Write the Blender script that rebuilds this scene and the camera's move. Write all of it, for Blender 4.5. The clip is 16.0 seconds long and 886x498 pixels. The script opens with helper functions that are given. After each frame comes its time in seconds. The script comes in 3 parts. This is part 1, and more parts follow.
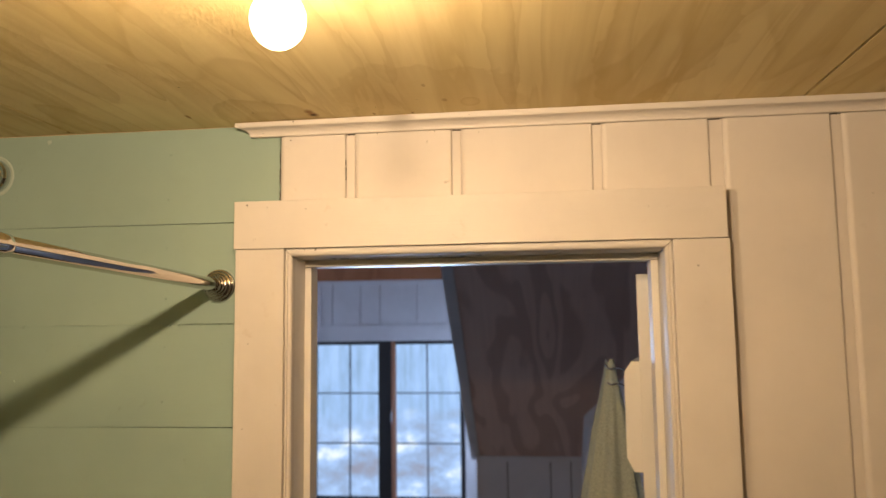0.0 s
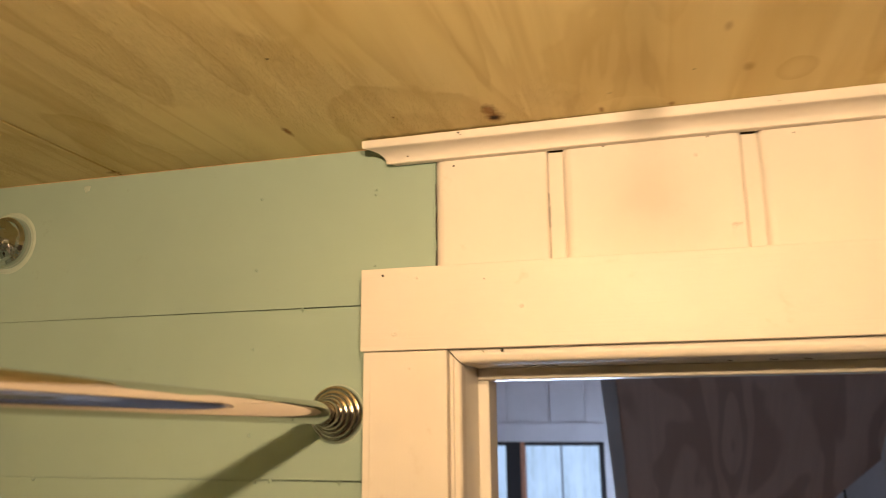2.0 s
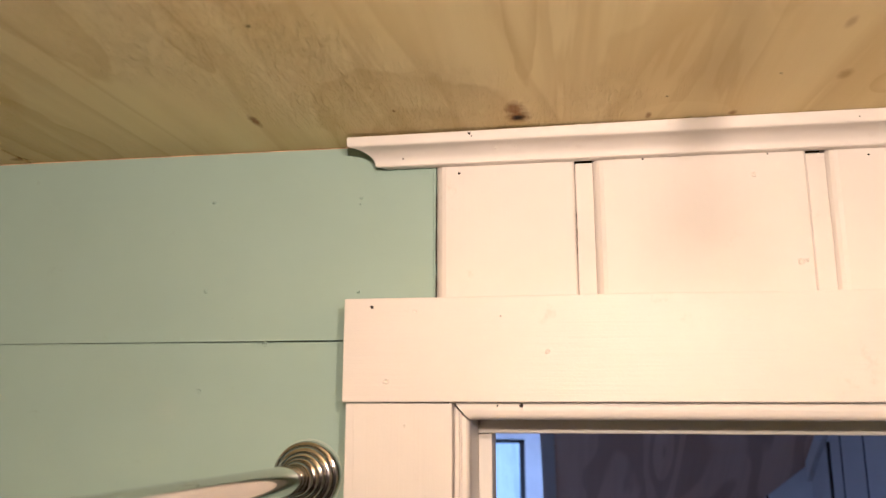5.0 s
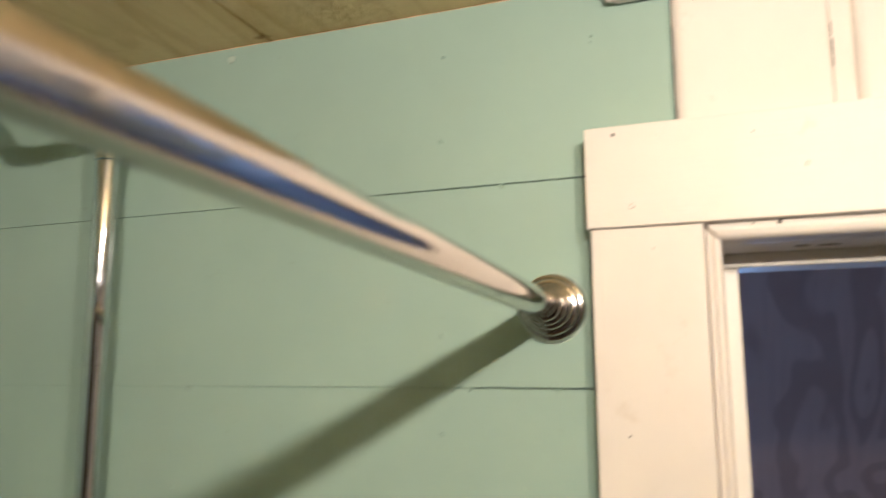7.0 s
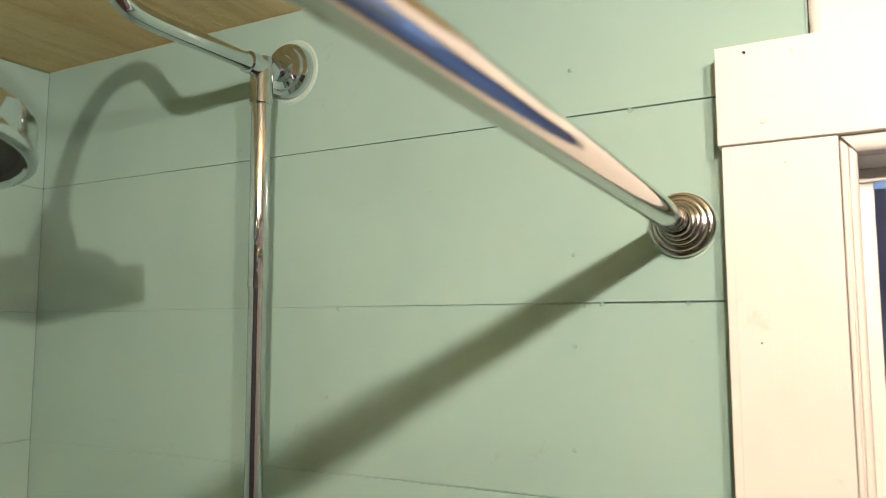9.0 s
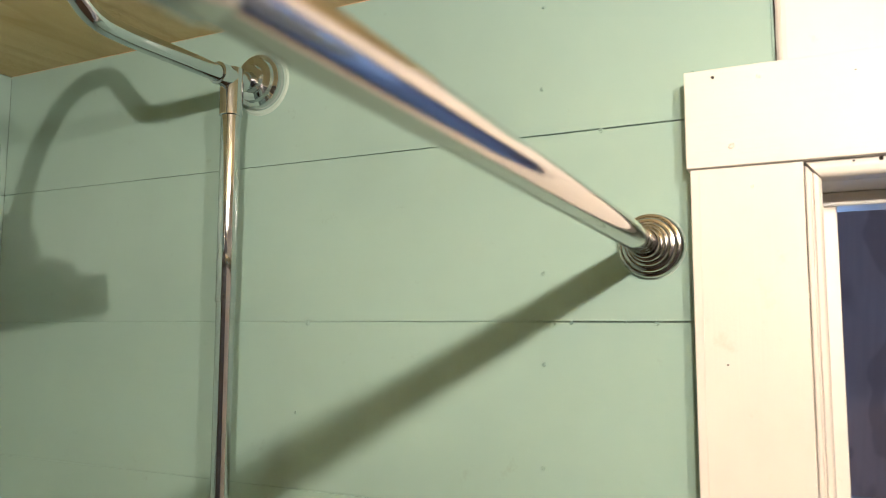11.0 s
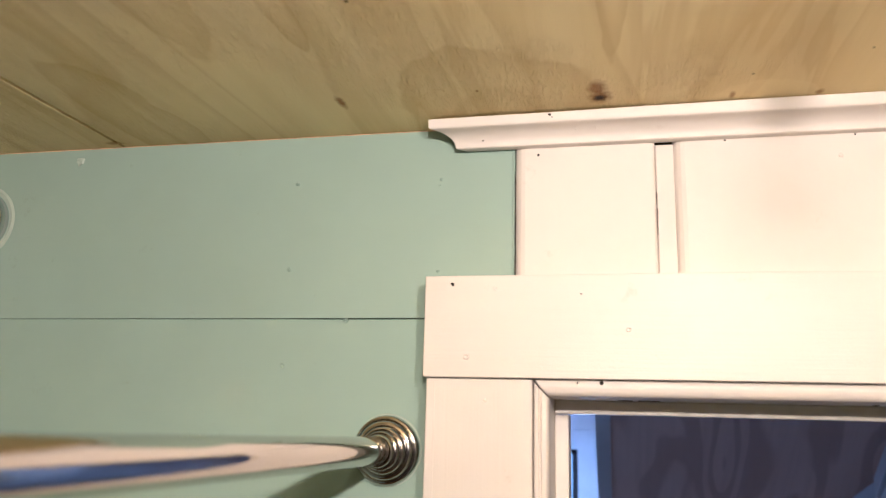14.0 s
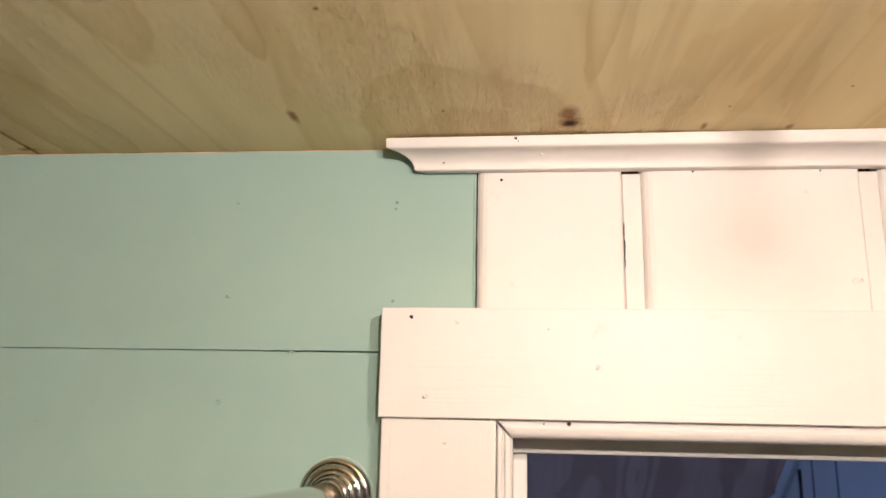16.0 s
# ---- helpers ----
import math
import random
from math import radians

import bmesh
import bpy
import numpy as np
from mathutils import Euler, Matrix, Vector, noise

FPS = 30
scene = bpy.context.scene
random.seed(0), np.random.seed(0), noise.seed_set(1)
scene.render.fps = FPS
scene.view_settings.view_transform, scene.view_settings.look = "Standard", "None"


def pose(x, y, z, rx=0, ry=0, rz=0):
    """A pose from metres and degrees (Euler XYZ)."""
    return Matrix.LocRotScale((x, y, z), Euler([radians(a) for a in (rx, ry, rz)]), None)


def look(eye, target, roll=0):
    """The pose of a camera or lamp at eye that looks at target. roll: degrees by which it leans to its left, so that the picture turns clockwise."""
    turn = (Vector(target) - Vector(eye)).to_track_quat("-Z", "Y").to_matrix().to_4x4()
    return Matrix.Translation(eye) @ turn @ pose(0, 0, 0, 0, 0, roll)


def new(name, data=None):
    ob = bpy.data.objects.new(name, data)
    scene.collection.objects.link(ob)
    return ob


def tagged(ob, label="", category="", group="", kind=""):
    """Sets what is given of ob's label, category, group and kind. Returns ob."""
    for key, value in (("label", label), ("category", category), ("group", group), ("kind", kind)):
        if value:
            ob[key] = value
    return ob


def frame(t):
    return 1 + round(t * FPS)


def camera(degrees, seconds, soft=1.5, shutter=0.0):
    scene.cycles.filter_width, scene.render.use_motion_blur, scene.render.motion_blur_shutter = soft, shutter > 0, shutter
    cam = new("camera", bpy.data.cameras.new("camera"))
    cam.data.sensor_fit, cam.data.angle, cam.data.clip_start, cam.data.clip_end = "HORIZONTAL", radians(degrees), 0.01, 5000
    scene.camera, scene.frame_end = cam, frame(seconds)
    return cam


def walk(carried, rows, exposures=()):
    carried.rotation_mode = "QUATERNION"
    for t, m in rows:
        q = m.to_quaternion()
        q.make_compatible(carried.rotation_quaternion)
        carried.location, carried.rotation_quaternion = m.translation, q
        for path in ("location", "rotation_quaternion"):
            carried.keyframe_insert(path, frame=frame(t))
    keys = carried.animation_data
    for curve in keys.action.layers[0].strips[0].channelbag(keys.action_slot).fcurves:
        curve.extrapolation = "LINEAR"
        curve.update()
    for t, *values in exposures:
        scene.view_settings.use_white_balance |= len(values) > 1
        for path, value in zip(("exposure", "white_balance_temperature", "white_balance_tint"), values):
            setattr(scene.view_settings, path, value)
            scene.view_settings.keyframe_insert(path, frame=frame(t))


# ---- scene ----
cam = camera(60.5, 16.0, soft=0.9, shutter=0.5)
cam.data.dof.use_dof, cam.data.dof.focus_distance, cam.data.dof.aperture_fstop = True, 0.85, 7.0
PATH = [
    (0, (0.526, -1.306, 1.887), (0.288, 0.668, 2.096), -0.7),
    (0.5, (0.506, -1.201, 1.866), (0.214, 0.759, 2.14), -0.4),
    (1, (0.491, -1.025, 1.902), (0.134, 0.919, 2.208), -0.3),
    (1.5, (0.41, -0.89, 1.928), (-0.027, 1.03, 2.279), -0.1),
    (2, (0.285, -0.76, 1.963), (-0.221, 1.125, 2.399), -0.5),
    (2.5, (0.247, -0.678, 2.0), (-0.207, 1.221, 2.436), -0.8),
    (3, (0.244, -0.649, 2.02), (-0.181, 1.253, 2.469), -0.2),
    (5.5, (0.162, -0.643, 2.028), (-0.115, 1.298, 2.423), 0.0),
    (6, (0.149, -0.643, 2.01), (-0.17, 1.293, 2.397), -0.3),
    (6.5, (0.112, -0.641, 1.979), (-0.28, 1.289, 2.329), -0.5),
    (7, (0.101, -0.646, 1.917), (-0.581, 1.208, 2.23), -0.2),
    (7.5, (0.098, -0.674, 1.9), (-0.788, 1.1, 2.158), -0.6),
    (8, (0.102, -0.686, 1.885), (-0.854, 1.058, 2.1), -0.6),
    (8.5, (0.096, -0.694, 1.878), (-0.858, 1.052, 2.085), -0.3),
    (11, (0.094, -0.696, 1.895), (-0.779, 1.092, 2.1), 0.2),
    (11.5, (0.099, -0.701, 1.905), (-0.735, 1.103, 2.131), 0.4),
    (12, (0.11, -0.695, 1.926), (-0.656, 1.134, 2.188), 0.7),
    (12.5, (0.134, -0.686, 1.951), (-0.529, 1.176, 2.259), 1.2),
    (13, (0.149, -0.664, 1.963), (-0.413, 1.216, 2.349), 1.7),
    (13.5, (0.15, -0.655, 1.984), (-0.316, 1.244, 2.407), 1.5),
    (14, (0.151, -0.651, 1.999), (-0.267, 1.257, 2.428), 1.5),
    (14.5, (0.141, -0.646, 2.0), (-0.216, 1.27, 2.448), 1.2),
    (15, (0.113, -0.648, 1.999), (-0.163, 1.279, 2.457), 1.3),
    (15.5, (0.107, -0.626, 2.008), (-0.127, 1.307, 2.465), 1.2),
    (16, (0.105, -0.619, 2.024), (-0.083, 1.319, 2.48), 1.2),
]
EXPOSURES = [(0.0, -0.30, 6300, 17), (1.0, -0.22, 6500, 17), (1.9, -0.1, 6980, 18), (2.5, -0.06, 6550, 21), (3.0, -0.01, 6020, 24), (5.5, 0.02, 5080, 25), (6.5, 0.18, 4900, 18), (7.0, 0.27, 4800, 14),
             (8.5, 0.66, 4700, 13), (11.0, 0.64, 4700, 13), (12.0, 0.57, 4750, 14), (13.0, 0.40, 4780, 19), (14.0, 0.2, 4750, 21), (16.0, 0.17, 4700, 20)]
walk(cam, [(t, look(eye, target, roll)) for t, eye, target, roll in PATH], EXPOSURES)

# ---- light ----
world = bpy.data.worlds.new("world")
scene.world = world
world.use_nodes = True
wn = world.node_tree.nodes
sky = wn.new("ShaderNodeTexSky")
sky.sky_type, sky.sun_disc, sky.sun_elevation, sky.sun_rotation = "NISHITA", False, radians(35), radians(200)
wn["Background"].inputs["Strength"].default_value = 0.06
world.node_tree.links.new(sky.outputs[0], wn["Background"].inputs["Color"])

BULBS = ((0.297, -0.655, 2.172), (0.297, -1.180, 2.184))   # centres of the two lit bulbs
BULB_STRENGTHS = (8000.0, 26500.0)          # of the small hazy cores, through which most light passes
BULB_COLOUR = (1.0, 0.71, 0.40)

win_lamp = bpy.data.lights.new("window_light", "AREA")
win_lamp.shape, win_lamp.size, win_lamp.size_y = "RECTANGLE", 1.1, 1.2
win_lamp.energy, win_lamp.color = 86.0, (0.54, 0.73, 1.0)
wl = new("window_light", win_lamp)
wl.matrix_world = look((-0.5, 4.93, 1.25), (-0.5, 0, 1.1))


# ---- materials ----
def mat(name):
    m = bpy.data.materials.new(name)
    m.use_nodes = True
    return m, m.node_tree.nodes, m.node_tree.links, m.node_tree.nodes["Principled BSDF"]


def ramp(nodes, stops):
    r = nodes.new("ShaderNodeValToRGB")
    r.color_ramp.elements[0].position, r.color_ramp.elements[0].color = stops[0][0], (*stops[0][1], 1)
    r.color_ramp.elements[1].position, r.color_ramp.elements[1].color = stops[-1][0], (*stops[-1][1], 1)
    for p, c in stops[1:-1]:
        r.color_ramp.elements.new(p).color = (*c, 1)
    return r


def coords(nodes, links, scale=(1, 1, 1), shift=(0, 0, 0), turn=(0, 0, 0)):
    g, m = nodes.new("ShaderNodeNewGeometry"), nodes.new("ShaderNodeMapping")
    m.inputs["Scale"].default_value, m.inputs["Location"].default_value = scale, shift
    m.inputs["Rotation"].default_value = turn
    links.new(g.outputs["Position"], m.inputs["Vector"])
    return m.outputs[0]


def noise_tex(nodes, links, vec, scale, detail=4, rough=0.55, distortion=0.0):
    n = nodes.new("ShaderNodeTexNoise")
    n.inputs["Scale"].default_value, n.inputs["Detail"].default_value = scale, detail
    n.inputs["Roughness"].default_value, n.inputs["Distortion"].default_value = rough, distortion
    links.new(vec, n.inputs["Vector"])
    return n.outputs["Fac"]


def maths(nodes, links, op, a, b=None, c=None):
    n = nodes.new("ShaderNodeMath")
    n.operation = op
    for i, v in enumerate((a, b, c)):
        if v is None:
            continue
        if isinstance(v, (int, float)):
            n.inputs[i].default_value = v
        else:
            links.new(v, n.inputs[i])
    return n.outputs[0]


def mix(nodes, links, fac, a, b, blend="MIX"):
    n = nodes.new("ShaderNodeMix")
    n.data_type, n.blend_type = "RGBA", blend
    for i, v in ((0, fac), (6, a), (7, b)):
        if isinstance(v, (int, float)):
            n.inputs[i].default_value = v
        elif isinstance(v, tuple):
            n.inputs[i].default_value = (*v, 1)
        else:
            links.new(v, n.inputs[i])
    return n.outputs[2]


def bump(nodes, links, height, strength, distance, bsdf, onto=None):
    b = nodes.new("ShaderNodeBump")
    b.inputs["Strength"].default_value, b.inputs["Distance"].default_value = strength, distance
    links.new(height, b.inputs["Height"])
    if onto is not None:
        links.new(onto, b.inputs["Normal"])
    links.new(b.outputs[0], bsdf.inputs["Normal"])
    return b.outputs[0]


def paint(name, colour, grain=(6, 6, 160), rough=0.38, vary=0.06, bump_mm=0.25, uneven=0.16):
    """Brushed household paint over wood: faint mottling, brush marks and roller stipple."""
    m, n, l, b = mat(name)
    broad = noise_tex(n, l, coords(n, l), 4.0, 5, 0.6)
    fine = noise_tex(n, l, coords(n, l, grain), 1.0, 4, 0.6)
    stipple = noise_tex(n, l, coords(n, l), 420, 2, 0.5)
    dark = tuple(c * (1 - vary * 1.6) for c in colour)
    light = tuple(min(1, c * (1 + vary * 0.7)) for c in colour)
    col = ramp(n, [(0.3, dark), (0.7, light)])
    l.new(broad, col.inputs[0])
    l.new(mix(n, l, maths(n, l, "MULTIPLY", fine, 0.10), col.outputs[0], tuple(c * 0.8 for c in colour)), b.inputs["Base Color"])
    grime = ramp(n, [(0.63, (0, 0, 0)), (0.80, (1, 1, 1))])
    l.new(noise_tex(n, l, coords(n, l, (1, 1, 1), (5, 2, 8)), 26, 7, 0.72), grime.inputs[0])
    soiled = mix(n, l, maths(n, l, "MULTIPLY", grime.outputs[0], 0.45), b.inputs["Base Color"].links[0].from_socket, tuple(c * k for c, k in zip(colour, (0.62, 0.52, 0.42))))
    l.new(soiled, b.inputs["Base Color"])
    rr = maths(n, l, "MULTIPLY_ADD", broad, uneven, rough - uneven * 0.5)
    l.new(rr, b.inputs["Roughness"])
    h = maths(n, l, "ADD", maths(n, l, "MULTIPLY", fine, 0.7), maths(n, l, "MULTIPLY", stipple, 0.3))
    n1 = bump(n, l, h, 0.6, bump_mm / 1000, b)
    bump(n, l, noise_tex(n, l, coords(n, l), 9.0, 2, 0.5), 0.25, 0.004, b, n1)
    return m


def plywood(name, light, mid, dark, scale=1.0, knots=(), along="y", relief=0.35, figures=(), rings=None):
    """Rotary-cut softwood plywood: wide wavy grain bands, fine fibres, knots and pitch marks."""
    m, n, l, b = mat(name)
    s = (3.4 * scale, 0.85 * scale, 1) if along == "y" else (1.6 * scale, 1, 0.5 * scale)
    f = (260, 11, 1) if along == "y" else (220, 1, 7)
    base = noise_tex(n, l, coords(n, l, s, (3.1, 1.7, 0.4)), 1.0, 2.5, 0.45, 0.35)
    if rings:                                 # nested ovals round a cut-through knot
        rcx, rcz, rrx, rrz = rings
        ring = n.new("ShaderNodeVectorMath")
        ring.operation = "LENGTH"
        l.new(coords(n, l, (1 / rrx, 0, 1 / rrz), (-rcx / rrx, 0, -rcz / rrz)), ring.inputs[0])
        base = maths(n, l, "MULTIPLY_ADD", maths(n, l, "MINIMUM", ring.outputs["Value"], 2.5), 0.10, maths(n, l, "MULTIPLY", base, 0.72))
    bands = maths(n, l, "FRACT", maths(n, l, "MULTIPLY", base, 6.5))
    tone = ramp(n, [(0.0, dark), (0.30, dark), (0.46, light), (0.92, light), (1.0, dark)] if rings else [(0.0, dark), (0.16, mid), (0.5, light), (0.93, light), (1.0, dark)])
    tone.color_ramp.interpolation = "EASE"
    l.new(bands, tone.inputs[0])
    patch = noise_tex(n, l, coords(n, l, (2.2, 1.2, 1), (9, 4, 2)), 1.0, 4, 0.55, 0.2)
    blotch = ramp(n, [(0.34, mid), (0.62, light)])
    l.new(patch, blotch.inputs[0])
    c1 = mix(n, l, 0.5 if rings else 0.7, tone.outputs[0], blotch.outputs[0])
    fib = noise_tex(n, l, coords(n, l, f), 1.0, 3, 0.6)
    streak = noise_tex(n, l, coords(n, l, (42, 1.6, 1) if along == "y" else (40, 1, 1.4)), 1.0, 4, 0.6)
    if along == "y":                          # long flowing bands with one crisp side
        drift = noise_tex(n, l, coords(n, l, (15, 1.5, 1), (6, 2, 0)), 1.0, 4, 0.5, 0.6)
        edge = ramp(n, [(0.42, (0, 0, 0)), (0.535, (1, 1, 1)), (0.555, (0.15,) * 3), (0.66, (0, 0, 0))])
        l.new(drift, edge.inputs[0])
        c1 = mix(n, l, maths(n, l, "MULTIPLY", edge.outputs[0], 0.34), c1, dark)
    fm = ramp(n, [(0.45, (0, 0, 0)), (0.75, (1, 1, 1))])
    l.new(streak, fm.inputs[0])
    c2 = mix(n, l, maths(n, l, "MULTIPLY", fm.outputs[0], 0.22), c1, dark)
    wave = maths(n, l, "MULTIPLY_ADD", noise_tex(n, l, coords(n, l, (1, 0.55, 1)), 17, 3, 0.55), 0.9, -0.45)
    for (kx, ky, rx, ry, amount) in figures:  # grain tongues with one crisp edge
        ln = n.new("ShaderNodeVectorMath")
        ln.operation = "LENGTH"
        l.new(coords(n, l, (1 / rx, 1 / ry, 0), (-kx / rx, -ky / ry, 0)), ln.inputs[0])
        kr = ramp(n, [(0.0, (0.10,) * 3), (0.55, (0.35,) * 3), (0.94, (1, 1, 1)), (1.0, (0, 0, 0))])
        l.new(maths(n, l, "ADD", ln.outputs["Value"], wave), kr.inputs[0])
        c2 = mix(n, l, maths(n, l, "MULTIPLY", kr.outputs[0], 0.8 * abs(amount)), c2, dark if amount > 0 else light)
    for (kx, ky, rx, ry, deep) in knots:
        v = coords(n, l, (1 / rx, 1 / ry, 0), (-kx / rx, -ky / ry, 0))
        ln = n.new("ShaderNodeVectorMath")
        ln.operation = "LENGTH"
        l.new(v, ln.inputs[0])
        wob = maths(n, l, "MULTIPLY_ADD", noise_tex(n, l, coords(n, l), 150, 3, 0.6), 0.7, -0.35)
        d = maths(n, l, "ADD", ln.outputs["Value"], wob)
        kr = ramp(n, [(0.35, (deep, deep, deep)), (1.0, (0, 0, 0))])
        l.new(d, kr.inputs[0])
        c2 = mix(n, l, kr.outputs[0], c2, (0.020, 0.009, 0.005) if deep > 0.9 else (0.24, 0.085, 0.022))
    l.new(c2, b.inputs["Base Color"])
    b.inputs["Roughness"].default_value = 0.65
    b.inputs["Specular IOR Level"].default_value = 0.18
    rough_zone = ramp(n, [(0.44, (0.05,) * 3), (0.58, (1, 1, 1))])
    across = n.new("ShaderNodeSeparateXYZ")
    l.new(coords(n, l), across.inputs[0])
    torn = maths(n, l, "MULTIPLY_ADD", noise_tex(n, l, coords(n, l, (5, 4, 1), (1, 7, 0)), 1.0, 3), 0.9, 0.07)
    l.new(maths(n, l, "MULTIPLY_ADD", across.outputs[0], -0.4, torn), rough_zone.inputs[0])
    crack = noise_tex(n, l, coords(n, l, (850, 105, 1) if along == "y" else (300, 1, 40)), 1.0, 2, 0.5)
    lift = ramp(n, [(0.48, (0, 0, 0)), (0.70, (1, 1, 1))])     # raised flecks of torn grain
    l.new(crack, lift.inputs[0])
    h = maths(n, l, "MULTIPLY", maths(n, l, "ADD", maths(n, l, "MULTIPLY", fib, 0.12), lift.outputs[0]), rough_zone.outputs[0])
    bump(n, l, h, relief, 0.0013, b)
    return m


def metal(name, colour, rough=0.08):
    m, n, l, b = mat(name)
    b.inputs["Base Color"].default_value, b.inputs["Metallic"].default_value = (*colour, 1), 1.0
    spots = noise_tex(n, l, coords(n, l), 90, 5, 0.65)
    r = ramp(n, [(0.45, (rough,) * 3), (0.8, (rough + 0.16,) * 3)])
    l.new(spots, r.inputs[0])
    l.new(r.outputs[0], b.inputs["Roughness"])
    return m


def plain(name, colour, rough=0.6, vary=0.1, scale=30, bump_mm=0.3):
    m, n, l, b = mat(name)
    f = noise_tex(n, l, coords(n, l), scale, 4, 0.6)
    r = ramp(n, [(0.3, tuple(c * (1 - vary) for c in colour)), (0.7, tuple(c * (1 + vary) for c in colour))])
    l.new(f, r.inputs[0])
    l.new(r.outputs[0], b.inputs["Base Color"])
    b.inputs["Roughness"].default_value = rough
    bump(n, l, f, 0.3, bump_mm / 1000, b)
    return m


WHITE = (0.675, 0.633, 0.578)
M_TRIM = paint("white_trim_paint", WHITE, (160, 6, 6), 0.52)
M_LINTEL = paint("white_lintel_paint", WHITE, (8, 6, 300), 0.50, 0.06, 0.9)
M_CASING = paint("white_casing_paint", WHITE, (380, 6, 8), 0.55, 0.06, 0.45)
M_BOARD = paint("white_board_paint", (0.685, 0.64, 0.585), (150, 6, 6), 0.58)
M_GREEN = paint("sage_green_paint", (0.322, 0.437, 0.381), (5, 5, 130), 0.065, 0.05, 0.2, 0.0)
M_GREEN_DULL = paint("dull_sage_green_paint", (0.322, 0.437, 0.381), (5, 5, 130), 0.38, 0.05, 0.2, 0.06)
M_JAMB = paint("jamb_paint", (0.74, 0.71, 0.65), (140, 140, 6), 0.40)
M_FAR = paint("far_white_paint", (0.62, 0.62, 0.64), (90, 6, 6), 0.5)
M_DARKGAP = plain("shadow_gap_wood", (0.05, 0.045, 0.035), 0.9)
M_PLY = plywood("ceiling_plywood", (0.85, 0.715, 0.385), (0.75, 0.605, 0.275), (0.575, 0.415, 0.155),
                relief=0.9,
                knots=[(0.147, -0.066, 0.010, 0.018, 0.75), (0.149, -0.048, 0.012, 0.014, 0.8), (0.149, -0.046, 0.0065, 0.0075, 1.0), (-0.070, -0.070, 0.0045, 0.016, 0.85),
                       (0.386, -0.097, 0.006, 0.011, 0.42), (0.362, -0.177, 0.004, 0.010, 0.35), (0.322, -0.032, 0.004, 0.007, 0.7), (0.255, -0.036, 0.003, 0.008, 0.7),
                       (-0.335, -0.006, 0.012, 0.006, 0.6), (-0.011, -0.226, 0.0022, 0.0022, 0.95), (0.265, -0.074, 0.0014, 0.0014, 0.95), (0.340, -0.105, 0.0014, 0.0014, 0.95), (0.05, -0.075, 0.0015, 0.003, 0.8)],
                figures=[(-0.140, -0.36, 0.032, 0.22, 0.45), (-0.062, -0.25, 0.013, 0.10, 0.6), (-0.086, -0.30, 0.021, 0.145, -0.8), (0.070, -0.02, 0.092, 0.135, 0.50), (0.158, -0.28, 0.012, 0.17, 0.5),
                         (0.36, -0.06, 0.155, 0.22, 0.30), (0.28, -0.02, 0.046, 0.047, -0.45), (0.428, -0.083, 0.017, 0.026, 0.5), (-0.270, -0.03, 0.036, 0.17, 0.5), (0.70, -0.30, 0.090, 0.28, 0.45),
                         (0.82, -0.25, 0.036, 0.21, -0.6), (0.49, -0.30, 0.020, 0.28, 0.4), (0.32, -0.40, 0.020, 0.24, 0.3), (0.03, -0.42, 0.05, 0.16, 0.3)])
M_PLY_FAR = plywood("slope_plywood", (0.76, 0.565, 0.47), (0.63, 0.45, 0.37), (0.47, 0.315, 0.25), 2.0, along="z", rings=(0.585, 1.845, 0.032, 0.125))
M_CHROME = metal("chrome", (0.60, 0.62, 0.64), 0.04)
M_NICKEL = metal("polished_nickel", (0.60, 0.57, 0.54), 0.05)
M_RAW = plain("bare_wood_edge", (0.52, 0.36, 0.22), 0.7, 0.45, 45)
M_CAULK = plain("clear_caulk", (0.42, 0.51, 0.445), 0.25, 0.05, 60)
M_NAIL = plain("dark_nail_hole", (0.03, 0.024, 0.018), 0.7)
M_PORCELAIN = plain("white_porcelain", (0.8, 0.8, 0.77), 0.2, 0.02)
M_FLOOR = plywood("wood_floor", (0.15, 0.10, 0.06), (0.12, 0.075, 0.045), (0.08, 0.05, 0.03))
M_FIR = plywood("stained_fir", (0.44, 0.19, 0.09), (0.36, 0.15, 0.07), (0.24, 0.10, 0.05), along="z")
M_DARKFRAME = plain("dark_window_frame", (0.018, 0.017, 0.017), 0.5)
M_MUNTIN = plain("grey_muntin_paint", (0.13, 0.15, 0.18), 0.5)
M_REDWOOD = plain("red_cedar_frame", (0.42, 0.19, 0.11), 0.6)
M_TOWEL = plain("sage_towel", (0.31, 0.35, 0.31), 0.95, 0.28, 420, 3.0)
# for the unseen back wall: dark to weaken bounce and darken reflections in metal
M_BACK = plain("unseen_dark_wall", (0.085, 0.075, 0.062), 0.7, 0.2, 12)

def glow(name, strength, clear=0.0):
    """A glowing body; clear is the share of light that passes straight through it."""
    m, n, l, b = mat(name)
    e = n.new("ShaderNodeEmission")
    e.inputs["Color"].default_value, e.inputs["Strength"].default_value = (*BULB_COLOUR, 1), strength
    out = e.outputs[0]
    if clear:
        thin, both = n.new("ShaderNodeBsdfTransparent"), n.new("ShaderNodeMixShader")
        both.inputs[0].default_value = clear
        l.new(out, both.inputs[1]), l.new(thin.outputs[0], both.inputs[2])
        out = both.outputs[0]
    l.new(out, n["Material Output"].inputs["Surface"])
    return m


M_CORES = [glow("glowing_core", v, 0.85) for v in BULB_STRENGTHS]
M_ENVELOPE = glow("hazy_bulb_glass", 60.0, 0.925)

M_GLASS, n, l, b = mat("window_glass")
b.inputs["Transmission Weight"].default_value, b.inputs["Roughness"].default_value = 1.0, 0.0
b.inputs["IOR"].default_value = 1.1

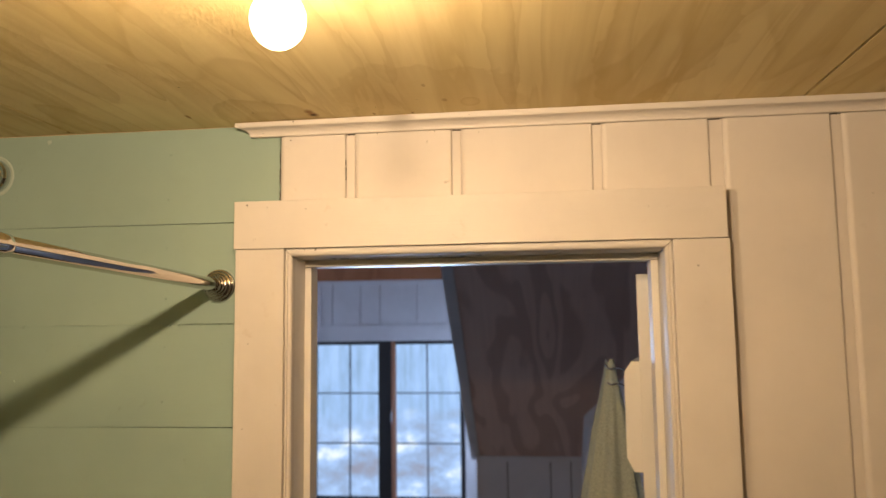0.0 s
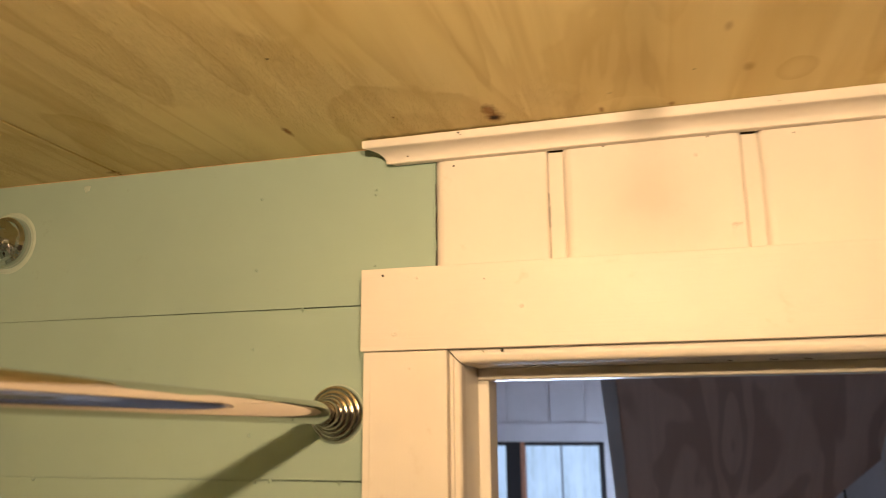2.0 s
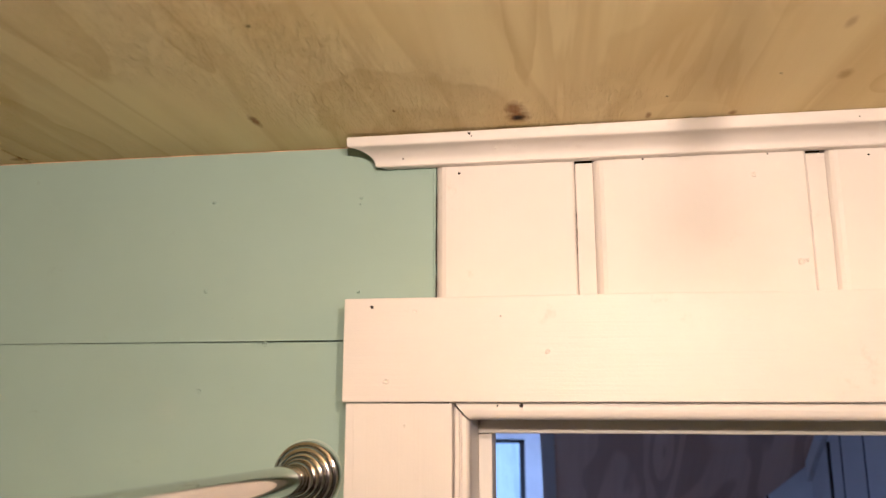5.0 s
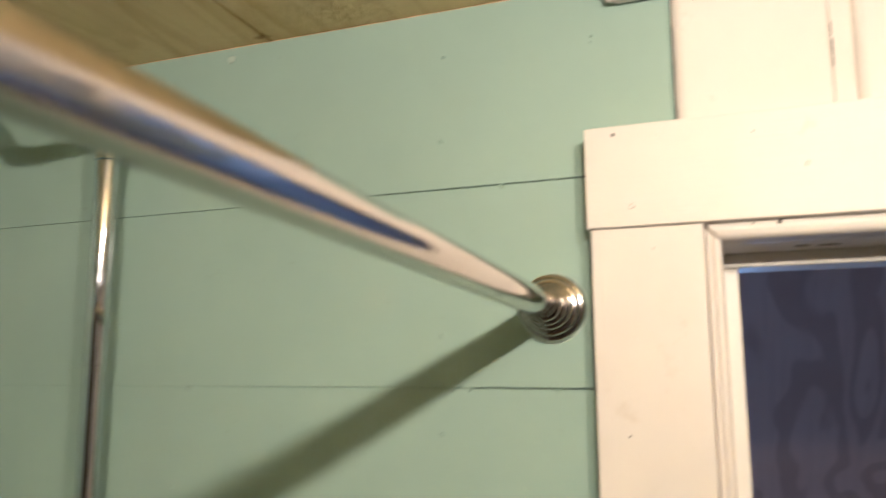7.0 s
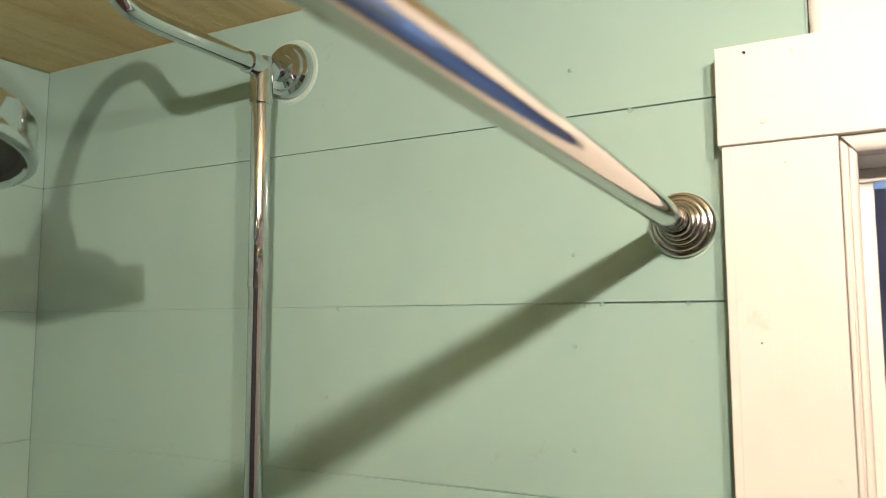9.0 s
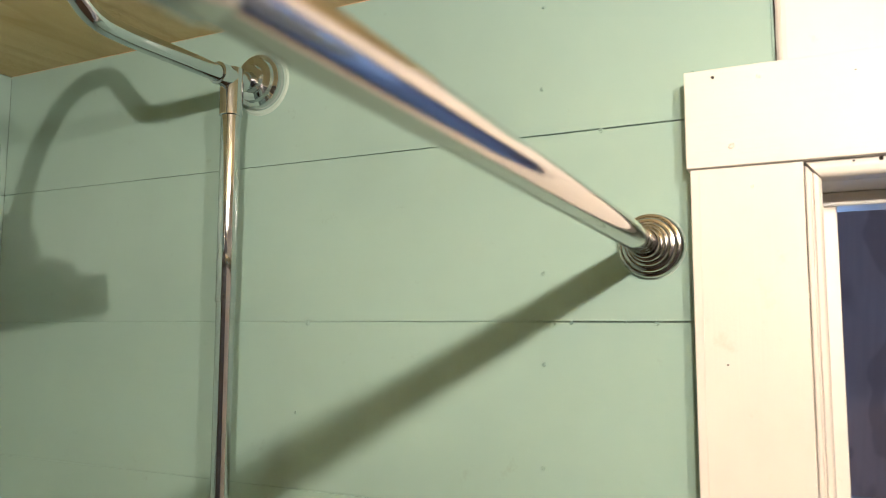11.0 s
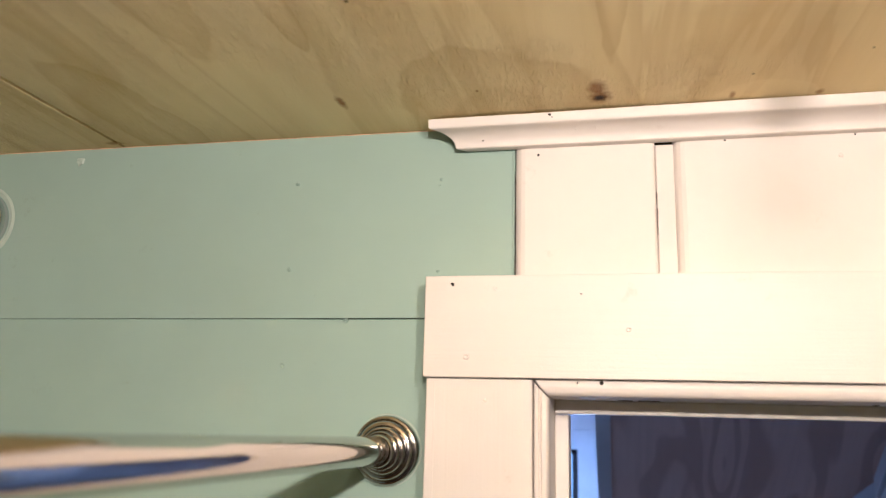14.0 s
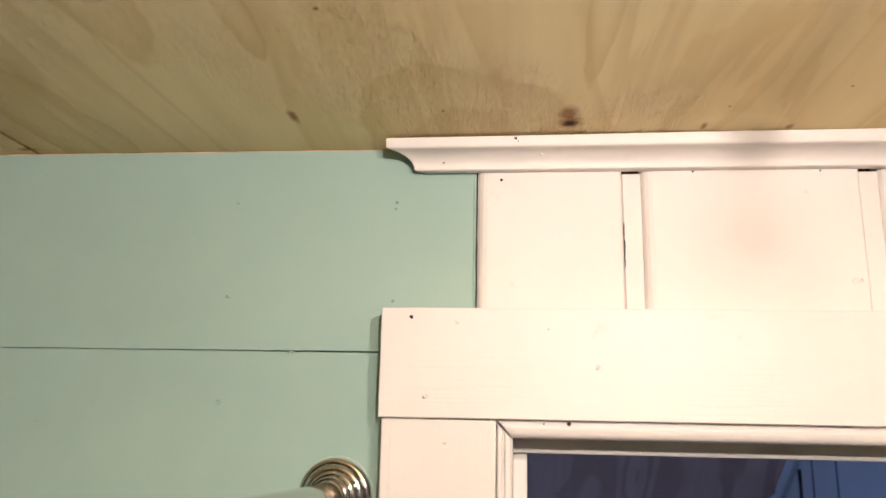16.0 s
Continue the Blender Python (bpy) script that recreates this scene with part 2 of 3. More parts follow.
# the view glows by itself; daylight and pond reflections are put into its colour
M_OUT, n, l, b = mat("glowing_pond_and_woods")
vz = n.new("ShaderNodeSeparateXYZ")
l.new(coords(n, l), vz.inputs[0])
wood_n = noise_tex(n, l, coords(n, l, (2.6, 1, 0.9)), 1.6, 8, 0.7)
trunks = noise_tex(n, l, coords(n, l, (9, 1, 0.35), (2, 0, 5)), 1.0, 5, 0.65, 0.3)
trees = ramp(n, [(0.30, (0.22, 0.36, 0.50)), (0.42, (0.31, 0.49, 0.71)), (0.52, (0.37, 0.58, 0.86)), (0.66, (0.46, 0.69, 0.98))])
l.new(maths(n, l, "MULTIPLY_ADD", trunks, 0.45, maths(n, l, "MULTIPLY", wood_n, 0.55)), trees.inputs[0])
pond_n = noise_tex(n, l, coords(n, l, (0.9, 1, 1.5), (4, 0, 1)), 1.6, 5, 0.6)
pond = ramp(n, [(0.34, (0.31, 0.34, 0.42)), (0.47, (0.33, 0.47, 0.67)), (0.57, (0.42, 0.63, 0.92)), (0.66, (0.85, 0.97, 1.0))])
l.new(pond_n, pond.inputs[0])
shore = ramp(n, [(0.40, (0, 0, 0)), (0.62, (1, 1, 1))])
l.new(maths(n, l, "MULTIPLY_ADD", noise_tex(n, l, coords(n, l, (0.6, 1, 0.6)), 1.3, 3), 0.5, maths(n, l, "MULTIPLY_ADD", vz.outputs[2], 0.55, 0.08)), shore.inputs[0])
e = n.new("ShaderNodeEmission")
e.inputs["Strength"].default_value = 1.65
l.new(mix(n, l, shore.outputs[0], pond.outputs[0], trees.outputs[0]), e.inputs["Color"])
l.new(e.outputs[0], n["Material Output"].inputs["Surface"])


# ---- builders ----
def box_bm(lo, hi, bevel=0.0, segments=2, bm=None):
    bm = bm or bmesh.new()
    c = [(a + b) / 2 for a, b in zip(lo, hi)]
    s = [b - a for a, b in zip(lo, hi)]
    made = bmesh.ops.create_cube(bm, size=1.0, matrix=Matrix.Translation(c) @ Matrix.Diagonal((*s, 1)))
    if bevel:
        edges = list({e for v in made["verts"] for e in v.link_edges})
        bmesh.ops.bevel(bm, geom=edges, offset=bevel, segments=segments, profile=0.6, affect="EDGES")
    return bm


def prism_bm(points, axis, a, b, bevel=0.0):
    """A closed outline in the plane across an axis, drawn out from a to b."""
    bm = bmesh.new()
    put = {"x": lambda p, q, t: (t, p, q), "y": lambda p, q, t: (p, t, q), "z": lambda p, q, t: (p, q, t)}[axis]
    v0 = [bm.verts.new(put(p, q, a)) for p, q in points]
    v1 = [bm.verts.new(put(p, q, b)) for p, q in points]
    k = len(points)
    bm.faces.new(v0), bm.faces.new(v1[::-1])
    for i in range(k):
        bm.faces.new((v0[i], v1[i], v1[(i + 1) % k], v0[(i + 1) % k]))
    bmesh.ops.recalc_face_normals(bm, faces=bm.faces)
    if bevel:
        bmesh.ops.bevel(bm, geom=list(bm.edges), offset=bevel, segments=2, profile=0.6, affect="EDGES")
    return bm


def lathe_bm(profile, m=Matrix.Identity(4), steps=48):
    """A profile of (radius, height) turned round z, then placed by m."""
    bm = bmesh.new()
    rings = []
    for r, h in profile:
        if r < 1e-6:
            rings.append([bm.verts.new(m @ Vector((0, 0, h)))])
        else:
            rings.append([bm.verts.new(m @ Vector((r * math.cos(6.283185 * i / steps), r * math.sin(6.283185 * i / steps), h))) for i in range(steps)])
    for a, b in zip(rings, rings[1:]):
        for i in range(steps):
            j = (i + 1) % steps
            if len(a) == 1 and len(b) > 1:
                bm.faces.new((a[0], b[j], b[i]))
            elif len(b) == 1 and len(a) > 1:
                bm.faces.new((a[i], a[j], b[0]))
            elif len(a) > 1:
                bm.faces.new((a[i], a[j], b[j], b[i]))
    bmesh.ops.recalc_face_normals(bm, faces=bm.faces)
    return bm


def tube_bm(path, radius, steps=28):
    """A round tube along a list of points; radius is a number or one per point."""
    bm = bmesh.new()
    path = [Vector(p) for p in path]
    radii = [radius] * len(path) if isinstance(radius, (int, float)) else radius
    rings, side = [], None
    for i, p in enumerate(path):
        t = (path[min(i + 1, len(path) - 1)] - path[max(i - 1, 0)]).normalized()
        if side is None:
            side = t.orthogonal().normalized()
        side = (side - t * side.dot(t)).normalized()
        up = t.cross(side)
        rings.append([bm.verts.new(p + radii[i] * (side * math.cos(6.283185 * k / steps) + up * math.sin(6.283185 * k / steps))) for k in range(steps)])
    for a, b in zip(rings, rings[1:]):
        for k in range(steps):
            bm.faces.new((a[k], a[(k + 1) % steps], b[(k + 1) % steps], b[k]))
    bm.faces.new(rings[0][::-1]), bm.faces.new(rings[-1])
    bmesh.ops.recalc_face_normals(bm, faces=bm.faces)
    return bm


def smooth_path(points, per=10):
    """A Catmull-Rom line through the points."""
    pts = [Vector(p) for p in points]
    out = []
    for i in range(len(pts) - 1):
        a, b, c, d = pts[max(i - 1, 0)], pts[i], pts[i + 1], pts[min(i + 2, len(pts) - 1)]
        for k in range(per):
            t = k / per
            out.append(0.5 * (2 * b + (c - a) * t + (2 * a - 5 * b + 4 * c - d) * t * t + (3 * b - a - 3 * c + d) * t ** 3))
    return out + [pts[-1]]


def part(name, bm, material, parent=None, label="", smooth=False):
    me = bpy.data.meshes.new(name)
    bm.to_mesh(me)
    bm.free()
    me.materials.append(material)
    if smooth:
        me.polygons.foreach_set("use_smooth", [True] * len(me.polygons))
        me.set_sharp_from_angle(angle=radians(40))
    ob = new(name, me)
    if parent is not None:
        ob.parent = parent
        ob.matrix_parent_inverse = parent.matrix_world.inverted()
    if label:
        ob["label"] = label
    return ob


def structure(name, bm, material, label, category, smooth=False):
    return tagged(part(name, bm, material, None, "", smooth), label, category, kind="structure")


def thing(name, at, label, category, group=""):
    ob = new(name)
    ob.empty_display_size = 0.05
    ob.location = at
    bpy.context.view_layer.update()
    return tagged(ob, label, category, group)


def wavy_board(lo, hi, bevel, amount, seed, cuts=14):
    """A board whose edges run slightly uneven, as hand-cut and painted ones do."""
    bm = box_bm(lo, hi)
    size = [b - a for a, b in zip(lo, hi)]
    ax = 0 if size[0] > size[2] else 2
    along = [e for e in bm.edges if abs((e.verts[0].co - e.verts[1].co)[ax]) > size[ax] * 0.9]
    bmesh.ops.subdivide_edges(bm, edges=along, cuts=cuts, use_grid_fill=True)
    for v in bm.verts:
        n3 = noise.noise_vector(Vector((v.co.x * 9 + seed, v.co.y * 3, v.co.z * 9 + seed * 2)))
        cross = 2 if ax == 0 else 0
        v.co[cross] += n3[0] * amount
        v.co.y += n3[1] * amount * 0.4
    bm.normal_update()
    sharp = [e for e in bm.edges if len(e.link_faces) == 2 and e.calc_face_angle(0) > 0.8]
    if bevel:
        bmesh.ops.bevel(bm, geom=sharp, offset=bevel, segments=2, profile=0.6, affect="EDGES")
    return bm


# ---- the bathroom's shell ----
X0, X1, YB, ZC = -0.957, 2.35, -3.00, 2.2615   # left wall, right wall, back wall, ceiling
OL, OR, OH = 0.103, 0.741, 2.016              # door opening: left, right, head
TH = 0.118                                    # door wall: back face

wall = structure("wall_north", box_bm((X0 - 0.1, 0.018, 0), (OL - 0.018, TH, ZC + 0.1)), M_DARKGAP, "framed wall holding the doorway", "wall")
part("wall_right_of_door", box_bm((OR + 0.018, 0.018, 0), (X1 + 0.1, TH, ZC + 0.1)), M_DARKGAP, wall)
part("wall_over_door", box_bm((OL - 0.018, 0.018, OH + 0.018), (OR + 0.018, TH, ZC + 0.1)), M_DARKGAP, wall)
# added unseen wall, set far back and dark so that shadows stay deep
structure("wall_south", box_bm((X0 - 0.1, YB - 0.1, 0), (X1 + 0.1, YB, ZC + 0.1)), M_BACK, "unseen plain wall, kept dark to hold down bounced light", "wall")
structure("wall_east", box_bm((X1, YB, 0), (X1 + 0.1, 0.018, ZC + 0.1)), M_BOARD, "plain white boarded bathroom wall", "wall")
wall_w = structure("wall_west", box_bm((X0 - 0.1, YB, 0), (X0 - 0.014, 0.018, ZC + 0.1)), M_DARKGAP, "sage green planked shower wall", "wall")
structure("floor", box_bm((X0 - 0.1, YB - 0.1, -0.1), (X1 + 0.1, TH, 0)), M_FLOOR, "plain wooden floor", "floor")

# ceiling: plywood sheets with open seams, one mesh
SEAMS = (X0 - 0.1, -0.333, 0.974, X1 + 0.1)
cb = bmesh.new()
for a, b in zip(SEAMS, SEAMS[1:]):
    box_bm((a + 0.0022, YB - 0.1, ZC), (b - 0.0022, 0.018, ZC + 0.012), 0.0003, 1, cb)
structure("ceiling", cb, M_PLY, "bare golden plywood ceiling with a dark knot", "ceiling")
structure("ceiling_backing", box_bm((X0 - 0.1, YB - 0.1, ZC + 0.012), (X1 + 0.1, TH, ZC + 0.030)), M_DARKGAP, "dark framing above the plywood", "ceiling")


# ---- crown moulding ----
def crown():
    prof = [(0.0, 2.2365), (-0.0075, 2.2365), (-0.0085, 2.2375)]
    for i in range(9):                        # the cove
        a = i / 8 * math.pi / 2
        prof.append((-0.0085 - 0.0160 * (1 - math.cos(a)), 2.2385 + 0.0115 * math.sin(a)))
    prof += [(-0.0262, 2.2505), (-0.0270, 2.2515), (-0.0270, 2.2588), (0.0, 2.2588)]
    bm = bmesh.new()
    cuts = [None] + [0.1 + 0.1 * i for i in range(17)]
    rings = []
    for i, cx in enumerate(cuts):
        ring = []
        for y, z in prof:
            x = 0.0295 + y * 1.17 if cx is None else cx
            w = noise.noise(Vector((x * 4, z * 30, 2.0))) * 0.0006
            ring.append(bm.verts.new((x, y + (w if y < -0.001 else 0), z + (w if z < 2.257 else 0.0021 * min(1, max(0, (x - 0.03) / 0.3))))))
        rings.append(ring)
    k = len(prof)
    for a, b in zip(rings, rings[1:]):
        for i in range(k):
            bm.faces.new((a[i], b[i], b[(i + 1) % k], a[(i + 1) % k]))
    bm.faces.new(rings[0]), bm.faces.new(rings[-1][::-1])
    bmesh.ops.recalc_face_normals(bm, faces=bm.faces)
    return structure("trim_crown", bm, M_TRIM, "white painted cove crown moulding with a mitred end", "moulding", True)


crown_ob = crown()

# ---- door lining: lintel, casings, beads, jambs, stops ----
door_frame = thing("door_frame", (0.42, 0, 0), "white painted wooden door frame with flat casing", "door frame")
door_frame["kind"] = "structure"
part("lintel", wavy_board((0.0, -0.0285, 2.0305), (0.841, -0.0005, 2.1155), 0.0011, 0.0008, 3.0, 24), M_LINTEL, door_frame)
part("casing", wavy_board((0.003, -0.0262, 0.0), (0.0908, -0.0005, 2.0295), 0.0010, 0.0006, 7.0, 30), M_CASING, door_frame)
part("casing", wavy_board((0.7535, -0.0262, 0.0), (0.8440, -0.0005, 2.0295), 0.0010, 0.0006, 11.0, 30), M_CASING, door_frame)


part("paint_ridge", box_bm((0.0098, -0.0266, 1.2), (0.0104, -0.0255, 2.0270), 0.0002, 1), M_CASING, door_frame)


def side_bead(x0, x1, towards):
    """Stepped and rounded strip between the casing and the jamb; towards is +1 when the opening lies to the right."""
    w = x1 - x0
    base = [(0.0, -0.0005), (0.0, -0.0175), (0.10, -0.0185), (0.30, -0.0185), (0.36, -0.0160), (0.44, -0.0160), (0.52, -0.0188), (0.80, -0.0186), (0.93, -0.0172), (1.0, -0.0150), (1.0, -0.0005)]
    prof = [(x0 + w * u, y) if towards > 0 else (x1 - w * u, y) for u, y in base]
    bm = bmesh.new()
    top = lambda x: OH + 0.001 + ((x1 - x) if towards > 0 else (x - x0)) * 1.02
    lo = [bm.verts.new((x, y, 0.0)) for x, y in prof]
    hi = [bm.verts.new((x, y, top(x) - 0.0018)) for x, y in prof]
    k = len(prof)
    for i in range(k):
        bm.faces.new((lo[i], hi[i], hi[(i + 1) % k], lo[(i + 1) % k]))
    bm.faces.new(hi), bm.faces.new(lo[::-1])
    bmesh.ops.recalc_face_normals(bm, faces=bm.faces)
    return bm


part("bead", side_bead(0.0915, 0.1035, 1), M_CASING, door_frame)
part("bead", side_bead(0.7405, 0.7528, -1), M_CASING, door_frame)
hb = bmesh.new()
prof = [(-0.0005, 2.0300), (-0.0195, 2.0300), (-0.0205, 2.0285), (-0.0205, 2.0240), (-0.0195, 2.0205), (-0.0170, 2.0180), (-0.0130, 2.0168), (-0.0005, 2.0165)]
ends = []
for side in (0, 1):
    ends.append([hb.verts.new(((0.0918 + (2.0302 - z) * 0.86) if side == 0 else (0.7525 - (2.0302 - z) * 0.86), y, z)) for y, z in prof])
for i in range(len(prof)):
    j = (i + 1) % len(prof)
    hb.faces.new((ends[0][i], ends[1][i], ends[1][j], ends[0][j]))
hb.faces.new(ends[0]), hb.faces.new(ends[1][::-1])
bmesh.ops.recalc_face_normals(hb, faces=hb.faces)
part("head_bead", hb, M_LINTEL, door_frame, "", True)

part("jamb", box_bm((OL - 0.018, -0.0004, 0), (OL, TH + 0.004, OH + 0.018), 0.0006, 1), M_JAMB, door_frame)
part("jamb", box_bm((OR, -0.0004, 0), (OR + 0.018, TH + 0.004, OH + 0.018), 0.0006, 1), M_JAMB, door_frame)
part("head_jamb", box_bm((OL, 0.0, OH), (OR, TH + 0.004, OH + 0.018), 0.0006, 1), M_JAMB, door_frame)
part("door_stop", box_bm((OL + 0.0002, 0.058, 0), (OL + 0.0125, 0.100, OH - 0.0130), 0.0015), M_JAMB, door_frame)
part("door_stop", box_bm((OR - 0.0125, 0.058, 0), (OR - 0.0002, 0.100, OH - 0.0130), 0.0015), M_JAMB, door_frame)
part("head_stop", box_bm((OL + 0.0002, 0.058, OH - 0.0125), (OR - 0.0002, 0.100, OH - 0.0002), 0.0015), M_JAMB, door_frame)


def mark(parent, x, y, z, r, material, name="nail_hole", depth=0.0011, squash=1.0):
    """A filled or open nail hole: a shallow uneven disc standing just proud of the paint."""
    r *= 0.72 if material is M_NAIL else 1.0
    bm = lathe_bm([(0, depth * 0.15), (r * 0.35, depth * 0.2), (r * 0.6, depth), (r * 0.85, depth * 0.8), (r * 1.1, -0.0004)], pose(x, y, z, 90, 0, 0) @ Matrix.Diagonal((1, squash, 1, 1)), 14)
    for v in bm.verts:
        n3 = noise.noise_vector(v.co * 900)
        v.co.x += n3[0] * r * 0.7
        v.co.z += n3[2] * r * 0.7
        v.co.y += n3[1] * depth * 0.4
    return part(name, bm, material, parent, "", True)


FL, FC = -0.0286, -0.0263
for x, y, z, r, m_ in ((0.024, FL, 2.108, 0.0018, M_NAIL), (0.060, FL, 2.104, 0.0016, M_TRIM), (0.131, FL, 2.099, 0.0008, M_NAIL), (0.037, FL, 2.047, 0.0022, M_TRIM),
                       (0.127, -0.0206, 2.0278, 0.0011, M_NAIL), (0.146, -0.0206, 2.0278, 0.0022, M_NAIL), (0.168, FL, 2.070, 0.0020, M_TRIM), (0.715, FL, 2.085, 0.0022, M_TRIM),
                       (0.028, FC, 1.865, 0.0011, M_NAIL), (0.792, FC, 1.985, 0.0014, M_NAIL), (0.020, FC, 1.72, 0.0012, M_NAIL), (0.052, FC, 2.012, 0.0013, M_CASING)):
    mark(door_frame, x, y, z, r, m_)

# ---- lamp over the bathroom: porcelain holder and bare bulb ----
for (bx, by, bz), m_core in zip(BULBS, M_CORES):
    lamp = thing("ceiling_lamp", (bx, by, ZC), "lit bare bulb in a white porcelain ceiling holder", "lamp", "ceiling lamps")
    part("holder", lathe_bm([(0, 2.2613), (0.024, 2.2613), (0.024, 2.254), (0.019, 2.249), (0.017, 2.243), (0.016, 2.232), (0, 2.232)], pose(bx, by, 0)), M_PORCELAIN, lamp, "", True)
    bulb = part("bulb", lathe_bm([(0.0, bz - 0.028)] + [(0.026 * math.sin(a), bz - 0.028 * math.cos(a)) for a in [i * 0.2 for i in range(1, 13)]] + [(0.0130, 2.2080), (0.0, 2.2080)], pose(bx, by, 0)), M_ENVELOPE, lamp, "glowing warm bulb", True)
    cz = 2.181                                # both cores hang at one height
    part("core", lathe_bm([(0.0, cz - 0.013)] + [(0.011 * math.sin(a), cz - 0.013 * math.cos(a)) for a in [i * 0.2618 for i in range(1, 12)]] + [(0.0, cz + 0.013)], pose(bx, by, 0), 24), m_core, bulb, "", True)
    part("body", lathe_bm([(0.0, 2.2085), (0.0080, 2.2085), (0.0086, 2.2095), (0.0086, 2.216), (0.0082, 2.223), (0.0080, 2.2322), (0.0, 2.2322)], pose(bx, by, 0), 40), M_PORCELAIN, lamp, "white plastic bulb body", True)

# ---- shower rod ----
RX, RZ = -0.037, 1.969
rod = thing("shower_curtain_rod", (RX, 0, RZ), "polished nickel shower curtain rod on a stepped wall flange", "curtain rod")
into = pose(RX, 0, RZ, 90, 0, 0)              # local z runs out of the wall


def rounded_steps(steps, base, bulge=6):
    """A turned profile of rounded steps (outer radius, inner radius, rise), each swelling like a bead, with a fine groove between."""
    prof, h = list(base), base[-1][1]
    for ro, ri, rise in steps:
        for i in range(bulge + 1):
            a = i / bulge * math.pi / 2
            prof.append((ri + (ro - ri) * math.cos(a) ** 0.8, h + rise * math.sin(a)))
        h += rise
        prof += [(ri - 0.0004, h - 0.0007), (ri - 0.0009, h - 0.0007)]
        h -= 0.0007
    return prof


fl = rounded_steps(((0.0294, 0.0262, 0.0048), (0.0250, 0.0212, 0.0052), (0.0200, 0.0178, 0.0062), (0.0166, 0.0150, 0.0068), (0.0138, 0.0122, 0.0090)), [(0, -0.004), (0.0280, -0.004), (0.0284, -0.0005), (0.0294, 0.0)]) + [(0.0, 0.029)]
part("flange", lathe_bm(fl, into, 64), M_NICKEL, rod, "stepped round wall flange", True)
part("thin_tube", tube_bm([(RX, -0.03, RZ + 0.0005), (RX, -0.575, RZ + 0.013)], 0.0115, 40), M_NICKEL, rod, "", True)
part("collar", tube_bm([(RX, -0.558, RZ + 0.0127), (RX, -0.560, RZ + 0.0127), (RX, -0.572, RZ + 0.013)], [0.0120, 0.0131, 0.0131], 40), M_NICKEL, rod, "", True)
part("thick_tube", tube_bm([(RX, -0.572, RZ + 0.013), (RX, YB + 0.03, RZ + 0.03)], 0.0130, 40), M_NICKEL, rod, "", True)
part("flange", lathe_bm(fl, pose(RX, YB, RZ + 0.03, -90, 0, 0), 48), M_NICKEL, rod, "stepped round wall flange", True)
part("caulk_ring", lathe_bm([(0.0285, -0.0043), (0.0302, -0.0036), (0.0312, -0.0043)], into, 48), M_CAULK, rod, "", True)

# ---- shower: flange, tee, riser, gooseneck arm and rain head ----
SX, SY, SZ = -0.4925, -0.045, 2.176
shower = thing("shower_column", (SX, 0, SZ), "chrome shower riser with gooseneck arm and round head", "shower")
part("flange", lathe_bm([(0, -0.004), (0.0325, -0.004), (0.0330, 0.003), (0.0315, 0.0065), (0.027, 0.0085), (0.0255, 0.0125), (0.0170, 0.0150), (0.0150, 0.020), (0.0, 0.020)], pose(SX + 0.003, 0, SZ + 0.009, 90, 0, 0), 56), M_CHROME, shower, "round chrome wall flange", True)
part("caulk_ring", lathe_bm([(0.0325, -0.0043), (0.0375, -0.0026), (0.0405, -0.0043)], pose(SX + 0.003, 0, SZ + 0.009, 90, 0, 0), 56), M_CAULK, shower, "clear caulk ring", True)
part("wall_stub", tube_bm([(SX + 0.003, -0.012, SZ + 0.008), (SX, SY, SZ)], 0.0095), M_CHROME, shower, "", True)
part("tee", tube_bm([(SX, SY, SZ + 0.012), (SX, SY, SZ + 0.011), (SX, SY, SZ - 0.043), (SX, SY, SZ - 0.044)], [0.010, 0.0132, 0.0132, 0.0115]), M_CHROME, shower, "", True)
part("tee_sleeve", tube_bm([(SX, SY + 0.018, SZ + 0.001), (SX, SY + 0.017, SZ + 0.001), (SX, SY - 0.024, SZ), (SX, SY - 0.025, SZ)], [0.0110, 0.0128, 0.0128, 0.0110]), M_CHROME, shower, "", True)
part("riser", tube_bm([(SX, SY, SZ - 0.04), (SX + 0.001, SY, 1.93), (SX + 0.001, SY, 1.92), (SX + 0.004, SY, 1.0)], [0.0110, 0.0110, 0.0102, 0.0102]), M_CHROME, shower, "", True)
part("riser_joint", tube_bm([(SX + 0.001, SY, 1.9300), (SX + 0.001, SY, 1.9296), (SX + 0.001, SY, 1.9220), (SX + 0.001, SY, 1.9216)], [0.0100, 0.0114, 0.0114, 0.0100]), M_CHROME, shower, "", True)
arm = smooth_path([(SX, SY - 0.012, SZ), (SX + 0.005, -0.125, SZ - 0.003), (SX + 0.010, -0.205, SZ - 0.006), (SX + 0.012, -0.241, SZ - 0.002), (SX + 0.014, -0.269, SZ + 0.017),
                   (SX + 0.015, -0.293, SZ + 0.035), (SX + 0.017, -0.317, SZ + 0.042), (SX + 0.014, -0.355, SZ + 0.033), (SX + 0.013, -0.387, SZ + 0.005), (SX + 0.011, -0.410, SZ - 0.034), (SX + 0.011, -0.423, SZ - 0.075)])
part("arm", tube_bm(arm, 0.0098), M_CHROME, shower, "", True)
hx, hy = SX + 0.009, -0.425
to_lamp = (Vector(BULBS[1]) - Vector((hx, hy, 2.02))).normalized()
tip = Matrix.Translation((hx, hy, 2.080)) @ Matrix.Rotation(radians(9), 4, Vector((to_lamp.y, -to_lamp.x, 0))) @ Matrix.Translation((0, 0, -2.086))   # the ball joint lets the head lean
